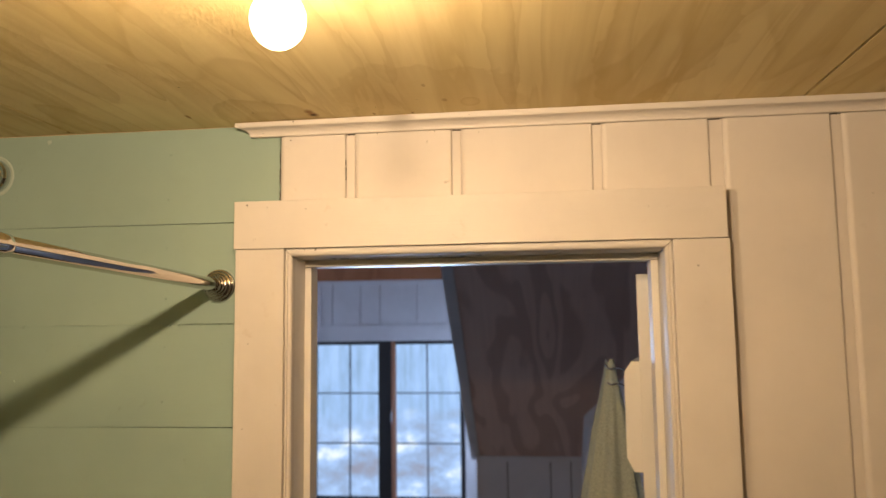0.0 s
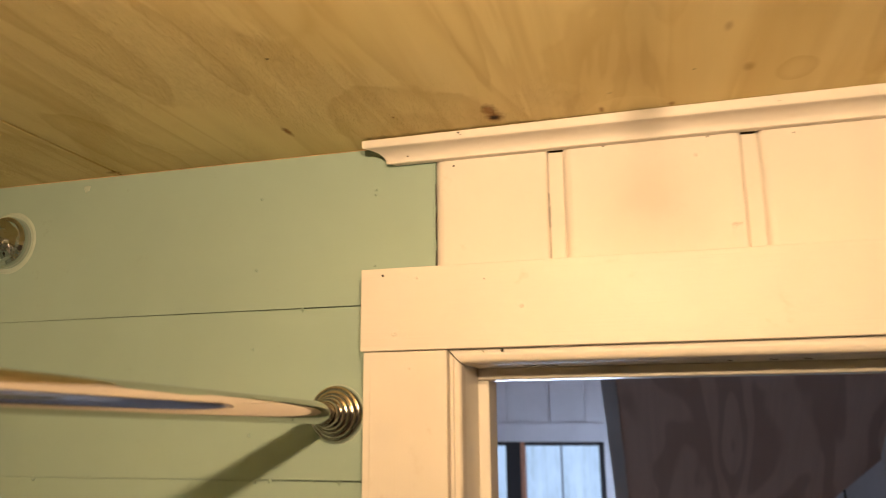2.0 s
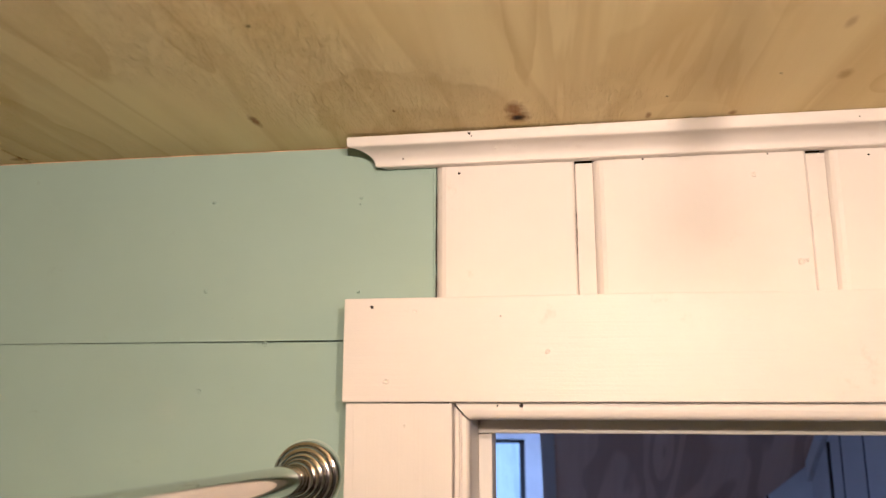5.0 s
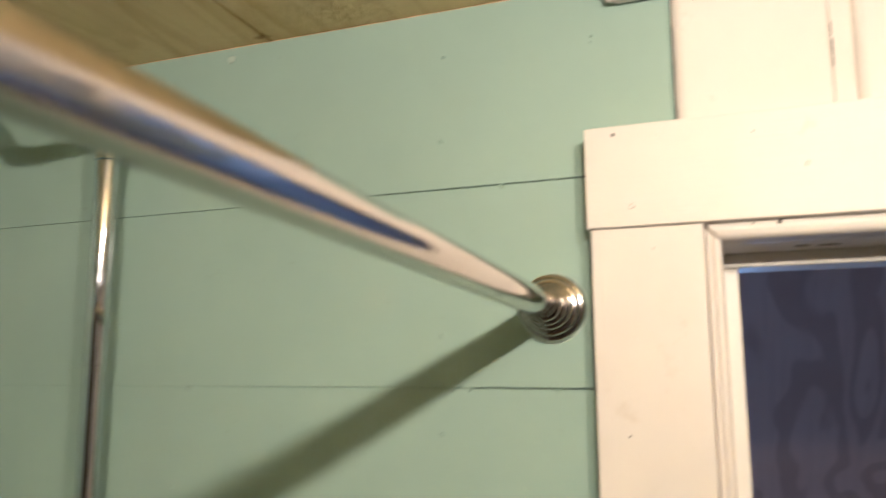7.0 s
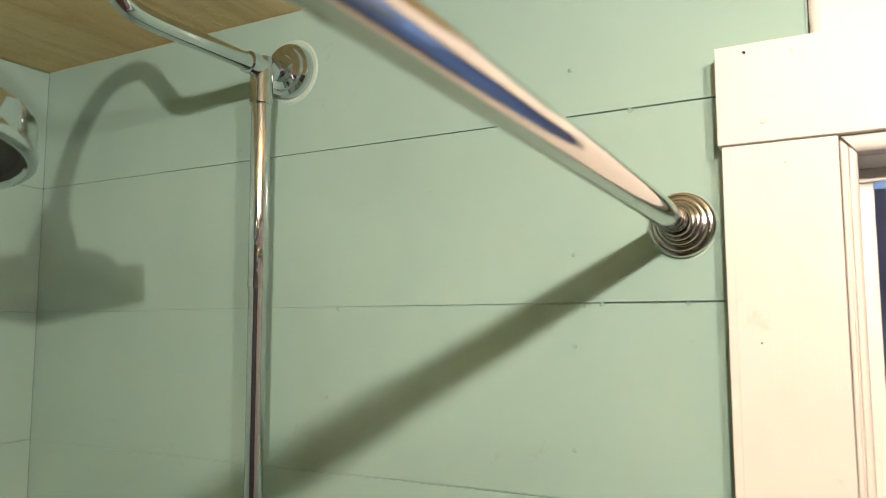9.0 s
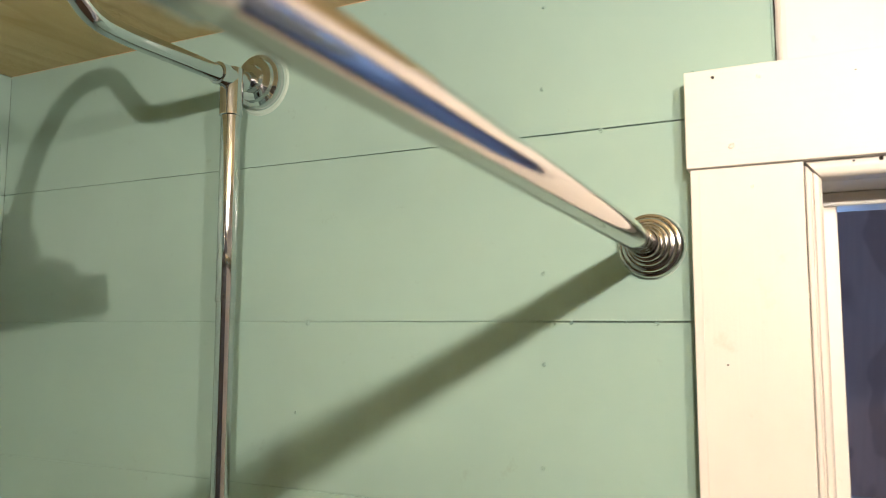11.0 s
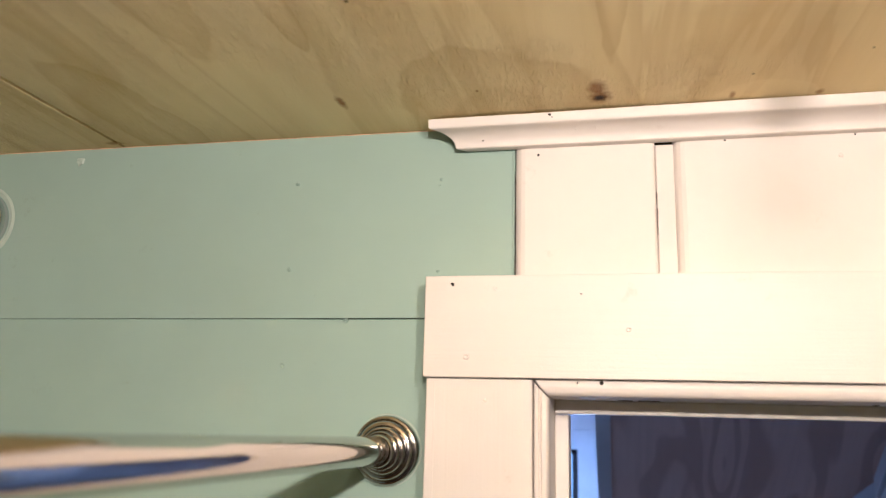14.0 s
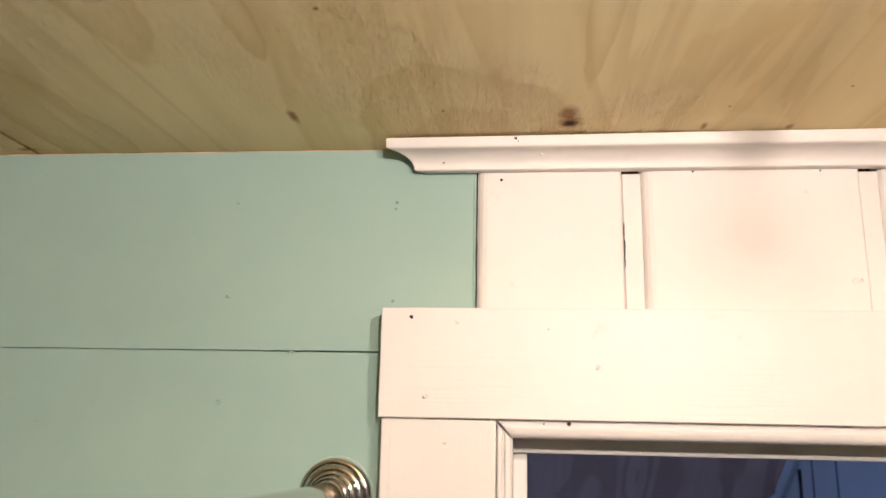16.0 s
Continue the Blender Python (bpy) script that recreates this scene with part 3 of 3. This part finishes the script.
part("neck", lathe_bm([(0, 2.110), (0.012, 2.110), (0.015, 2.104), (0.016, 2.088), (0.020, 2.083), (0.023, 2.074), (0.024, 2.060), (0.0, 2.060)], tip, 40), M_CHROME, shower, "", True)
part("head", lathe_bm([(0.0, 2.061), (0.024, 2.061), (0.044, 2.057), (0.058, 2.050), (0.064, 2.040), (0.068, 2.038), (0.085, 2.037), (0.0905, 2.034), (0.092, 2.029), (0.092, 2.014), (0.0930, 2.010), (0.0940, 2.007), (0.0935, 2.003), (0.0915, 2.0015), (0.087, 2.0015), (0.085, 2.004)], tip, 56), M_CHROME, shower, "round chrome rain head", True)
part("nozzle_plate", lathe_bm([(0.085, 2.004), (0.081, 2.008), (0.0, 2.010)], tip, 56), M_DARKFRAME, shower, "dark nozzle plate", True)
part("inner_ring", lathe_bm([(0.046, 2.0078), (0.048, 2.0035), (0.054, 2.0035), (0.056, 2.0078)], tip, 48), M_CHROME, shower, "", True)

# ---- far room seen through the doorway ----
FX0, FX1, KY, WY, FZ = -1.9, 2.6, 3.55, 5.0, 3.2   # side walls, knee wall, window wall, ridge ceiling
SLX = 0.156                                        # right side of the dormer
T37 = 0.755                                        # roof pitch


def slope_z(y):
    return 1.095 + (KY - y) * T37


structure("far_floor", box_bm((FX0 - 0.1, TH, -0.1), (FX1 + 0.1, WY + 0.1, 0)), M_FLOOR, "wooden loft floor", "floor")
structure("far_wall_west", box_bm((FX0 - 0.1, TH, 0), (FX0, WY + 0.1, FZ)), M_FAR, "white boarded loft wall", "wall")
structure("far_wall_east", box_bm((FX1, TH, 0), (FX1 + 0.1, WY + 0.1, FZ)), M_FAR, "white boarded loft wall", "wall")
structure("far_ceiling", box_bm((FX0 - 0.1, TH, FZ), (FX1 + 0.1, WY + 0.1, FZ + 0.1)), M_FIR, "dark stained wooden loft ceiling", "ceiling")
structure("wall_back_of_bath", box_bm((FX0 - 0.1, TH - 0.006, ZC + 0.1), (FX1 + 0.1, TH + 0.02, FZ)), M_FAR, "white boarded loft wall", "wall")
for a, b in ((FX0 - 0.1, X0 - 0.1), (X1 + 0.1, FX1 + 0.1)):
    structure("wall_beside_bath", box_bm((a, TH - 0.02, 0), (b, TH + 0.02, ZC + 0.1)), M_FAR, "white boarded loft wall", "wall")

slope = structure("sloped_ceiling", prism_bm([(KY + 0.02, slope_z(KY + 0.02)), (1.0, slope_z(1.0)), (1.0, slope_z(1.0) + 0.1), (KY + 0.02, slope_z(KY + 0.02) + 0.1)], "x", SLX, FX1), M_PLY_FAR, "dark stained plywood sloped ceiling", "ceiling")
part("ridge_fill", box_bm((SLX, 0.98, slope_z(1.0)), (FX1, 1.02, FZ)), M_FIR, slope)
knee = structure("knee_wall", box_bm((SLX, KY + 0.012, 0), (FX1, KY + 0.1, 1.2)), M_DARKGAP, "grey-white boarded knee wall", "wall")
for i, (a, b) in enumerate(((0.150, 0.325), (0.331, 0.590), (0.596, 0.715), (0.721, 0.9), (0.906, 1.1))):
    part("board", box_bm((a, KY, 0), (b, KY + 0.012, 1.10), 0.003), M_FAR, knee)
structure("trim_knee", box_bm((SLX, KY - 0.012, 1.062), (FX1, KY, 1.092), 0.002), M_FAR, "white strip under the slope", "trim")
# board along the dormer's cheek
structure("trim_dormer", prism_bm([(KY + 0.03, slope_z(KY + 0.03) - 0.008), (1.2, slope_z(1.2) - 0.008), (1.2, slope_z(1.2) + 0.05), (KY + 0.03, slope_z(KY + 0.03) + 0.05)], "x", SLX - 0.056, SLX, 0.002), M_FAR, "grey-white board along the dormer edge", "trim")
cheek = structure("dormer_cheek", prism_bm([(KY - 0.01, 0), (WY, 0), (WY, FZ), (0.9, FZ), (0.9, slope_z(0.9)), (KY - 0.01, slope_z(KY - 0.01))], "x", SLX - 0.02, SLX - 0.002), M_FAR, "white side of the dormer", "wall")

# window wall with a pair of gridded sashes
WZ0, WZ1 = 0.48, 1.79
WL, WM0, WM1, WR = -1.365, -0.792, -0.650, -0.112
ww = structure("window_wall", box_bm((FX0, WY + 0.012, 0), (WL, WY + 0.1, FZ)), M_FAR, "white boarded window wall", "wall")
part("wall_under_window", box_bm((WL, WY + 0.012, 0), (WR + 0.04, WY + 0.1, WZ0)), M_FAR, ww)
part("wall_over_window", box_bm((WL, WY + 0.012, WZ1), (WR + 0.04, WY + 0.1, FZ)), M_FAR, ww)
part("wall_end", box_bm((WR + 0.04, WY + 0.012, 0), (SLX, WY + 0.1, FZ)), M_FAR, ww)
for a, b in ((-1.75, -1.47), (-1.462, -1.286), (-1.278, -1.185), (-1.177, -0.946), (-0.938, -0.774), (-0.766, -0.462), (-0.454, -0.20), (-0.192, SLX - 0.02)):
    part("board", box_bm((a, WY, 1.925), (b, WY + 0.012, 2.268), 0.003), M_FAR, ww)
structure("trim_window_head", box_bm((WL - 0.12, WY - 0.012, 1.80), (SLX - 0.02, WY + 0.010, 1.925), 0.003), M_FAR, "flat white window head board", "trim")
structure("trim_window_side", box_bm((WL - 0.12, WY - 0.010, 0.4), (WL, WY + 0.011, 1.80), 0.003), M_FAR, "flat white window side board", "trim")
structure("trim_wall_head", box_bm((FX0, WY - 0.010, 2.266), (SLX - 0.02, WY + 0.010, 2.300), 0.003), M_FAR, "narrow white strip above the boards", "trim")
structure("beam", box_bm((FX0, WY - 0.012, 2.303), (SLX - 0.02, WY + 0.012, 2.65), 0.003), M_FIR, "reddish brown stained wooden beam", "beam")

window = thing("window_1", ((WL + WR) / 2, WY, WZ0), "dark framed casement window with gridded panes", "window")
window["kind"] = "structure"
part("window_frame", box_bm((WL, WY + 0.015, WZ1 - 0.028), (WR + 0.04, WY + 0.09, WZ1)), M_DARKFRAME, window)
part("window_frame", box_bm((WL, WY + 0.015, WZ0), (WR + 0.04, WY + 0.09, WZ0 + 0.028)), M_DARKFRAME, window)
part("window_frame", box_bm((WL, WY + 0.015, WZ0), (WL + 0.03, WY + 0.09, WZ1)), M_DARKFRAME, window)
part("window_frame", box_bm((WR + 0.002, WY + 0.015, WZ0), (WR + 0.04, WY + 0.09, WZ1)), M_DARKFRAME, window)
part("mullion", box_bm((WM0, WY + 0.005, WZ0), (WM1 - 0.035, WY + 0.09, WZ1), 0.004), M_DARKFRAME, window)
part("sash_edge", box_bm((WM1 - 0.035, WY + 0.012, WZ0), (WM1 - 0.002, WY + 0.08, WZ1), 0.004), M_REDWOOD, window, "reddish cedar sash edge")
part("latch", tube_bm(smooth_path([(WM1 - 0.03, WY - 0.002, 1.22), (WM1 - 0.028, WY - 0.022, 1.20), (WM1 - 0.03, WY - 0.018, 1.12)], 5), 0.006, 12), M_CHROME, window, "", True)
for a, b, mid in ((WL + 0.03, WM0, -1.043), (WM1, WR, -0.386)):
    part("muntin", box_bm((mid - 0.0055, WY + 0.04, WZ0), (mid + 0.0055, WY + 0.06, WZ1)), M_MUNTIN, window)
    for z in (0.945, 1.357):
        part("muntin", box_bm((a, WY + 0.041, z - 0.0055), (b, WY + 0.059, z + 0.0055)), M_MUNTIN, window)
    pane = part("pane", box_bm((a, WY + 0.048, WZ0), (b, WY + 0.052, WZ1)), M_GLASS, window)
    pane.visible_shadow = False

# flat glowing sheet that stands in for the daylit view
structure("backdrop", box_bm((-9, 11.0, -4), (6, 11.05, 7)), M_OUT, "self-lit painted view of a pale pond and woods outside the window", "backdrop")

# angled wall under the slope, and the end wall beside it
def plan_wall(name, a, b, thick, label):
    """A wall from a to b in plan, from the floor up to the sloped ceiling."""
    a, b = Vector((*a, 0)), Vector((*b, 0))
    side = (b - a).cross(Vector((0, 0, 1))).normalized() * thick
    bm = bmesh.new()
    low = [bm.verts.new(p) for p in (a, b, b + side, a + side)]
    high = [bm.verts.new((p.x, p.y, slope_z(p.y) + 0.01)) for p in (a, b, b + side, a + side)]
    bm.faces.new(low), bm.faces.new(high[::-1])
    for i in range(4):
        bm.faces.new((low[i], high[i], high[(i + 1) % 4], low[(i + 1) % 4]))
    bmesh.ops.recalc_face_normals(bm, faces=bm.faces)
    return structure(name, bm, M_FAR, label, "wall")


EX, EY = 1.14, 2.60
plan_wall("closet_side", (0.785, KY), (0.785, 3.17), -0.06, "grey-white closet side wall")
angled = plan_wall("angled_wall", (0.786, 3.168), (EX, EY), -0.06, "grey-white boarded angled wall")
plan_wall("end_wall", (EX, EY), (EX, 1.0), -0.08, "grey-white loft end wall")
for u in (0.34, 0.66):
    p = Vector((0.785, 3.17)).lerp(Vector((EX, EY)), u)
    bm = box_bm((-0.004, -0.002, 0), (0.004, 0.002, slope_z(p.y)))
    bm.transform(pose(p.x - 0.001, p.y - 0.001, 0, 0, 0, -58))
    part("board_joint", bm, M_DARKGAP, angled)
structure("trim_end_wall", prism_bm([(EY, slope_z(EY) - 0.07), (1.1, slope_z(1.1) - 0.07), (1.1, slope_z(1.1)), (EY, slope_z(EY))], "x", EX - 0.02, EX, 0.002), M_FAR, "white strip along the slope", "trim")
structure("trim_dark_joint", box_bm((EX - 0.006, 2.36, 0), (EX, 2.38, 1.90)), M_DARKFRAME, "dark vertical gap in the end wall", "trim")

for y in (2.245, 2.035):
    structure("trim_board_joint", box_bm((EX - 0.003, y, 0), (EX, y + 0.008, slope_z(y) - 0.08)), M_MUNTIN, "grey joint between loft wall boards", "trim")

# door leaf standing open into the far room, swung a little past square
door = thing("door_1", (0.742, 0.150, 0), "white painted panelled door standing open", "door")
door["kind"] = "structure"
SWING = pose(0.714, 0.150, 0, 0, 0, -10.6)
DW, DL = 0.031, 0.61


def leaf(name, lo, hi, bevel=0.002):
    bm = box_bm(lo, hi, bevel)
    bm.transform(SWING)
    return part(name, bm, M_JAMB, door)


for lo, hi in (((0, 0, 0.01), (DW, 0.1, 1.985)), ((0, DL - 0.1, 0.01), (DW, DL, 1.985)), ((0, 0.1, 1.87), (DW, DL - 0.1, 1.985)), ((0, 0.1, 0.95), (DW, DL - 0.1, 1.08)), ((0, 0.1, 0.01), (DW, DL - 0.1, 0.22))):
    leaf("rail", lo, hi)
for a, b in ((0.22, 0.95), (1.08, 1.87)):
    leaf("panel", (0.009, 0.1, a), (DW - 0.009, DL - 0.1, b), 0)

rack = thing("hook_rack", (0.70, 0.2, 1.62), "chamfered wooden hook board with wire hooks on the door", "hook rack")
bm = prism_bm([(0.0, 1.822), (-0.015, 1.822), (-0.029, 1.802), (-0.029, 1.645), (-0.016, 1.619), (0.0, 1.619)], "y", 0.012, 0.28, 0.001)
bm.transform(SWING)
part("board", bm, M_JAMB, rack)
for z in (1.762, 1.795):
    part("hook", tube_bm(smooth_path([(0.712, 0.33, z), (0.696, 0.345, z + 0.006), (0.680, 0.36, z + 0.003), (0.672, 0.375, z + 0.012)], 6), 0.0020, 10), M_CHROME, rack, "thin wire hook", True)


def towel():
    """A hanging towel gathered at its hook and widening downwards in soft folds."""
    bm = bmesh.new()
    rings = []
    for i in range(26):
        t = i / 25
        z = 1.812 - t * 0.62
        w = 0.013 + 0.078 * min(1, t * 1.7) + 0.012 * t
        d = 0.018 + 0.055 * t
        cx = 0.683 - 0.008 * t
        ring = []
        for k in range(48):
            a = 6.283185 * k / 48
            fold = 1 + 0.16 * math.sin(a * 7 + t * 2) * min(1, t * 4) + 0.05 * noise.noise(Vector((k * 0.7, t * 9, 1)))
            ring.append(bm.verts.new((cx + w * 0.75 * math.cos(a) * fold, 0.385 + d * math.sin(a) * fold, z + 0.006 * math.sin(a * 3) * (1 - t))))
        rings.append(ring)
    for a, b in zip(rings, rings[1:]):
        for k in range(48):
            bm.faces.new((a[k], a[(k + 1) % 48], b[(k + 1) % 48], b[k]))
    bm.faces.new(rings[0][::-1]), bm.faces.new(rings[-1])
    bmesh.ops.recalc_face_normals(bm, faces=bm.faces)
    return tagged(part("towel", bm, M_TOWEL, None, "", True), "sage green terry towel hanging from a hook", "towel")


towel()

# ---- green shiplap planks, white boards ----
GY = 0.004                                    # face of the green planks, behind that of the white boards
JOINTS = (0.0, 0.256, 0.439, 0.622, 0.804, 0.987, 1.170, 1.353, 1.535, 1.718, 1.9005, 2.0830, ZC - 0.0017)
for z0, z1 in zip(JOINTS, JOINTS[1:]):
    right = 0.0725 if z1 > 2.2 else 0.03
    part("plank", wavy_board((X0, GY, z0 + 0.0007), (right, 0.0178, z1 - (0.0007 if z1 < 2.2 else 0)), 0.0004, 0.0003, z0 * 7, 16), M_GREEN, wall)
    part("plank", wavy_board((X0 - 0.0135, YB, z0 + 0.0003), (X0, GY - 0.0001, z1 - 0.0003), 0.0005, 0.0002, z0 * 5, 1), M_GREEN_DULL, wall_w)
for z in JOINTS[1:-1]:                        # paint-filled joints away from the door
    deep = 0.0018 if z > 2.0 else 0.0006      # the paint lies deeper in the joint towards the door
    part("joint_fill", prism_bm([(X0, GY + deep), (-0.45, GY + deep + 0.0006), (-0.16, GY + deep + 0.0022), (0.03, GY + 0.0100), (0.03, 0.017), (X0, 0.017)], "z", z - 0.002, z + 0.002), M_GREEN, wall)
part("bare_strip", box_bm((X0, GY + 0.0010, ZC - 0.0016), (0.03, 0.0178, ZC - 0.0003), 0.0003, 1), M_RAW, wall, "unpainted peach wood edge along the ceiling")
part("paint_bead", tube_bm([(0.0712 + 0.0005 * noise.noise(Vector((i * 0.9, 3.0, 0.0))), GY - 0.0002, 2.117 + i * 0.0025) for i in range(48)], [0.0011 + 0.0005 * noise.noise(Vector((i * 0.7, 0.0, 5.0))) for i in range(48)], 10), M_GREEN, wall, "", True)
BOARDS = ((0.0735, 0.195), (0.211, 0.386), (0.402, 0.630), (0.646, 0.825), (0.848, 1.022), (1.040, 1.222), (1.240, 1.420), (1.438, X1))
for i, (a, b) in enumerate(BOARDS):
    low = 2.10 if b < 0.84 else 0.0
    bm = prism_bm([(a, 0.017), (a, 0.0050), (a + 0.0022, 0.0024), (a + 0.0050, 0.0008), (a + 0.0085, 0.0), (b - 0.0025, 0.0), (b - 0.0008, 0.0012), (b, 0.004), (b, 0.017)], "z", low, ZC - 0.001)
    part("board", bm, M_BOARD, wall)
    if i + 1 < len(BOARDS):
        part("groove_back", box_bm((b + 0.0004, 0.0042, low), (BOARDS[i + 1][0] - 0.0003, 0.017, 2.2359), 0.0006, 1), M_BOARD, wall)

for x, z, r, m_ in ((0.004, 2.212, 0.0015, M_GREEN), (0.003, 2.206, 0.0010, M_GREEN), (-0.137, 2.213, 0.0016, M_GREEN), (-0.140, 2.129, 0.0018, M_GREEN), (-0.140, 2.040, 0.0019, M_GREEN),
                    (-0.140, 1.947, 0.0019, M_GREEN), (-0.140, 1.860, 0.0019, M_GREEN), (-0.142, 1.763, 0.0019, M_GREEN), (0.003, 2.126, 0.0013, M_GREEN), (-0.081, 2.0815, 0.0022, M_GREEN),
                    (-0.416, 1.8995, 0.0026, M_GREEN), (-0.113, 1.8995, 0.0020, M_GREEN), (-0.062, 1.900, 0.0013, M_GREEN), (-0.034, 1.899, 0.0020, M_GREEN), (-0.130, 1.8985, 0.0016, M_GREEN),
                    (-0.38, 2.247, 0.0040, M_CAULK), (-0.43, 1.80, 0.0015, M_GREEN), (0.094, 2.230, 0.0016, M_NAIL), (0.253, 2.2355, 0.0011, M_NAIL), (0.355, 2.2355, 0.0011, M_NAIL),
                    (0.434, 2.231, 0.0009, M_NAIL), (0.343, 2.218, 0.0020, M_BOARD), (0.374, 2.143, 0.0026, M_BOARD), (0.379, 2.144, 0.0014, M_BOARD), (0.070, 2.162, 0.0009, M_CAULK), (1.08, 2.10, 0.0012, M_NAIL)):
    mark(wall, x, GY - 0.0002 if x < 0.072 else -0.0002, z, r, m_, depth=0.0013 if m_ is M_GREEN else 0.0009)
for x, z in ((0.045, 2.2425), (0.128, 2.2475), (0.40, 2.250), (0.145, 2.2480), (0.62, 2.249)):
    mark(crown_ob, x, -0.0150 if z > 2.246 else -0.0100, z, 0.0011, M_NAIL if x < 0.1 else M_TRIM)

for x, z, w, h in ((0.1951, 2.186, 0.0004, 0.006), (0.1952, 2.170, 0.0006, 0.008), (0.1952, 2.158, 0.0004, 0.004), (0.0733, 2.165, 0.0006, 0.016), (0.0734, 2.20, 0.0005, 0.012), (0.0733, 2.128, 0.0007, 0.010)):
    part("paint_chip", prism_bm([(x - w * 0.2, z - h), (x + w * 0.6, z - h * 0.6), (x + w * 0.6, z), (x + w * 1.1, z + h * 0.5), (x - w * 0.2, z + h)], "y", -0.0004, 0.003), M_NAIL, wall)
for x, y, w in ((0.165, 0.030, 0.006), (0.185, 0.032, 0.009), (0.36, 0.028, 0.003), (0.40, 0.030, 0.004), (0.43, 0.029, 0.004)):
    part("gouge", prism_bm([(x - w, y - 0.001), (x, y - 0.003), (x + w, y), (x + w * 0.3, y + 0.002)], "z", OH - 0.0006, OH + 0.002), M_NAIL, door_frame)
for x, y, z, r in ((0.106, -0.0271, 2.2570, 0.0016), (0.108, -0.0271, 2.2545, 0.0009), (0.42, -0.0271, 2.2545, 0.0008)):
    mark(crown_ob, x, y, z, r, M_NAIL, depth=0.0004)
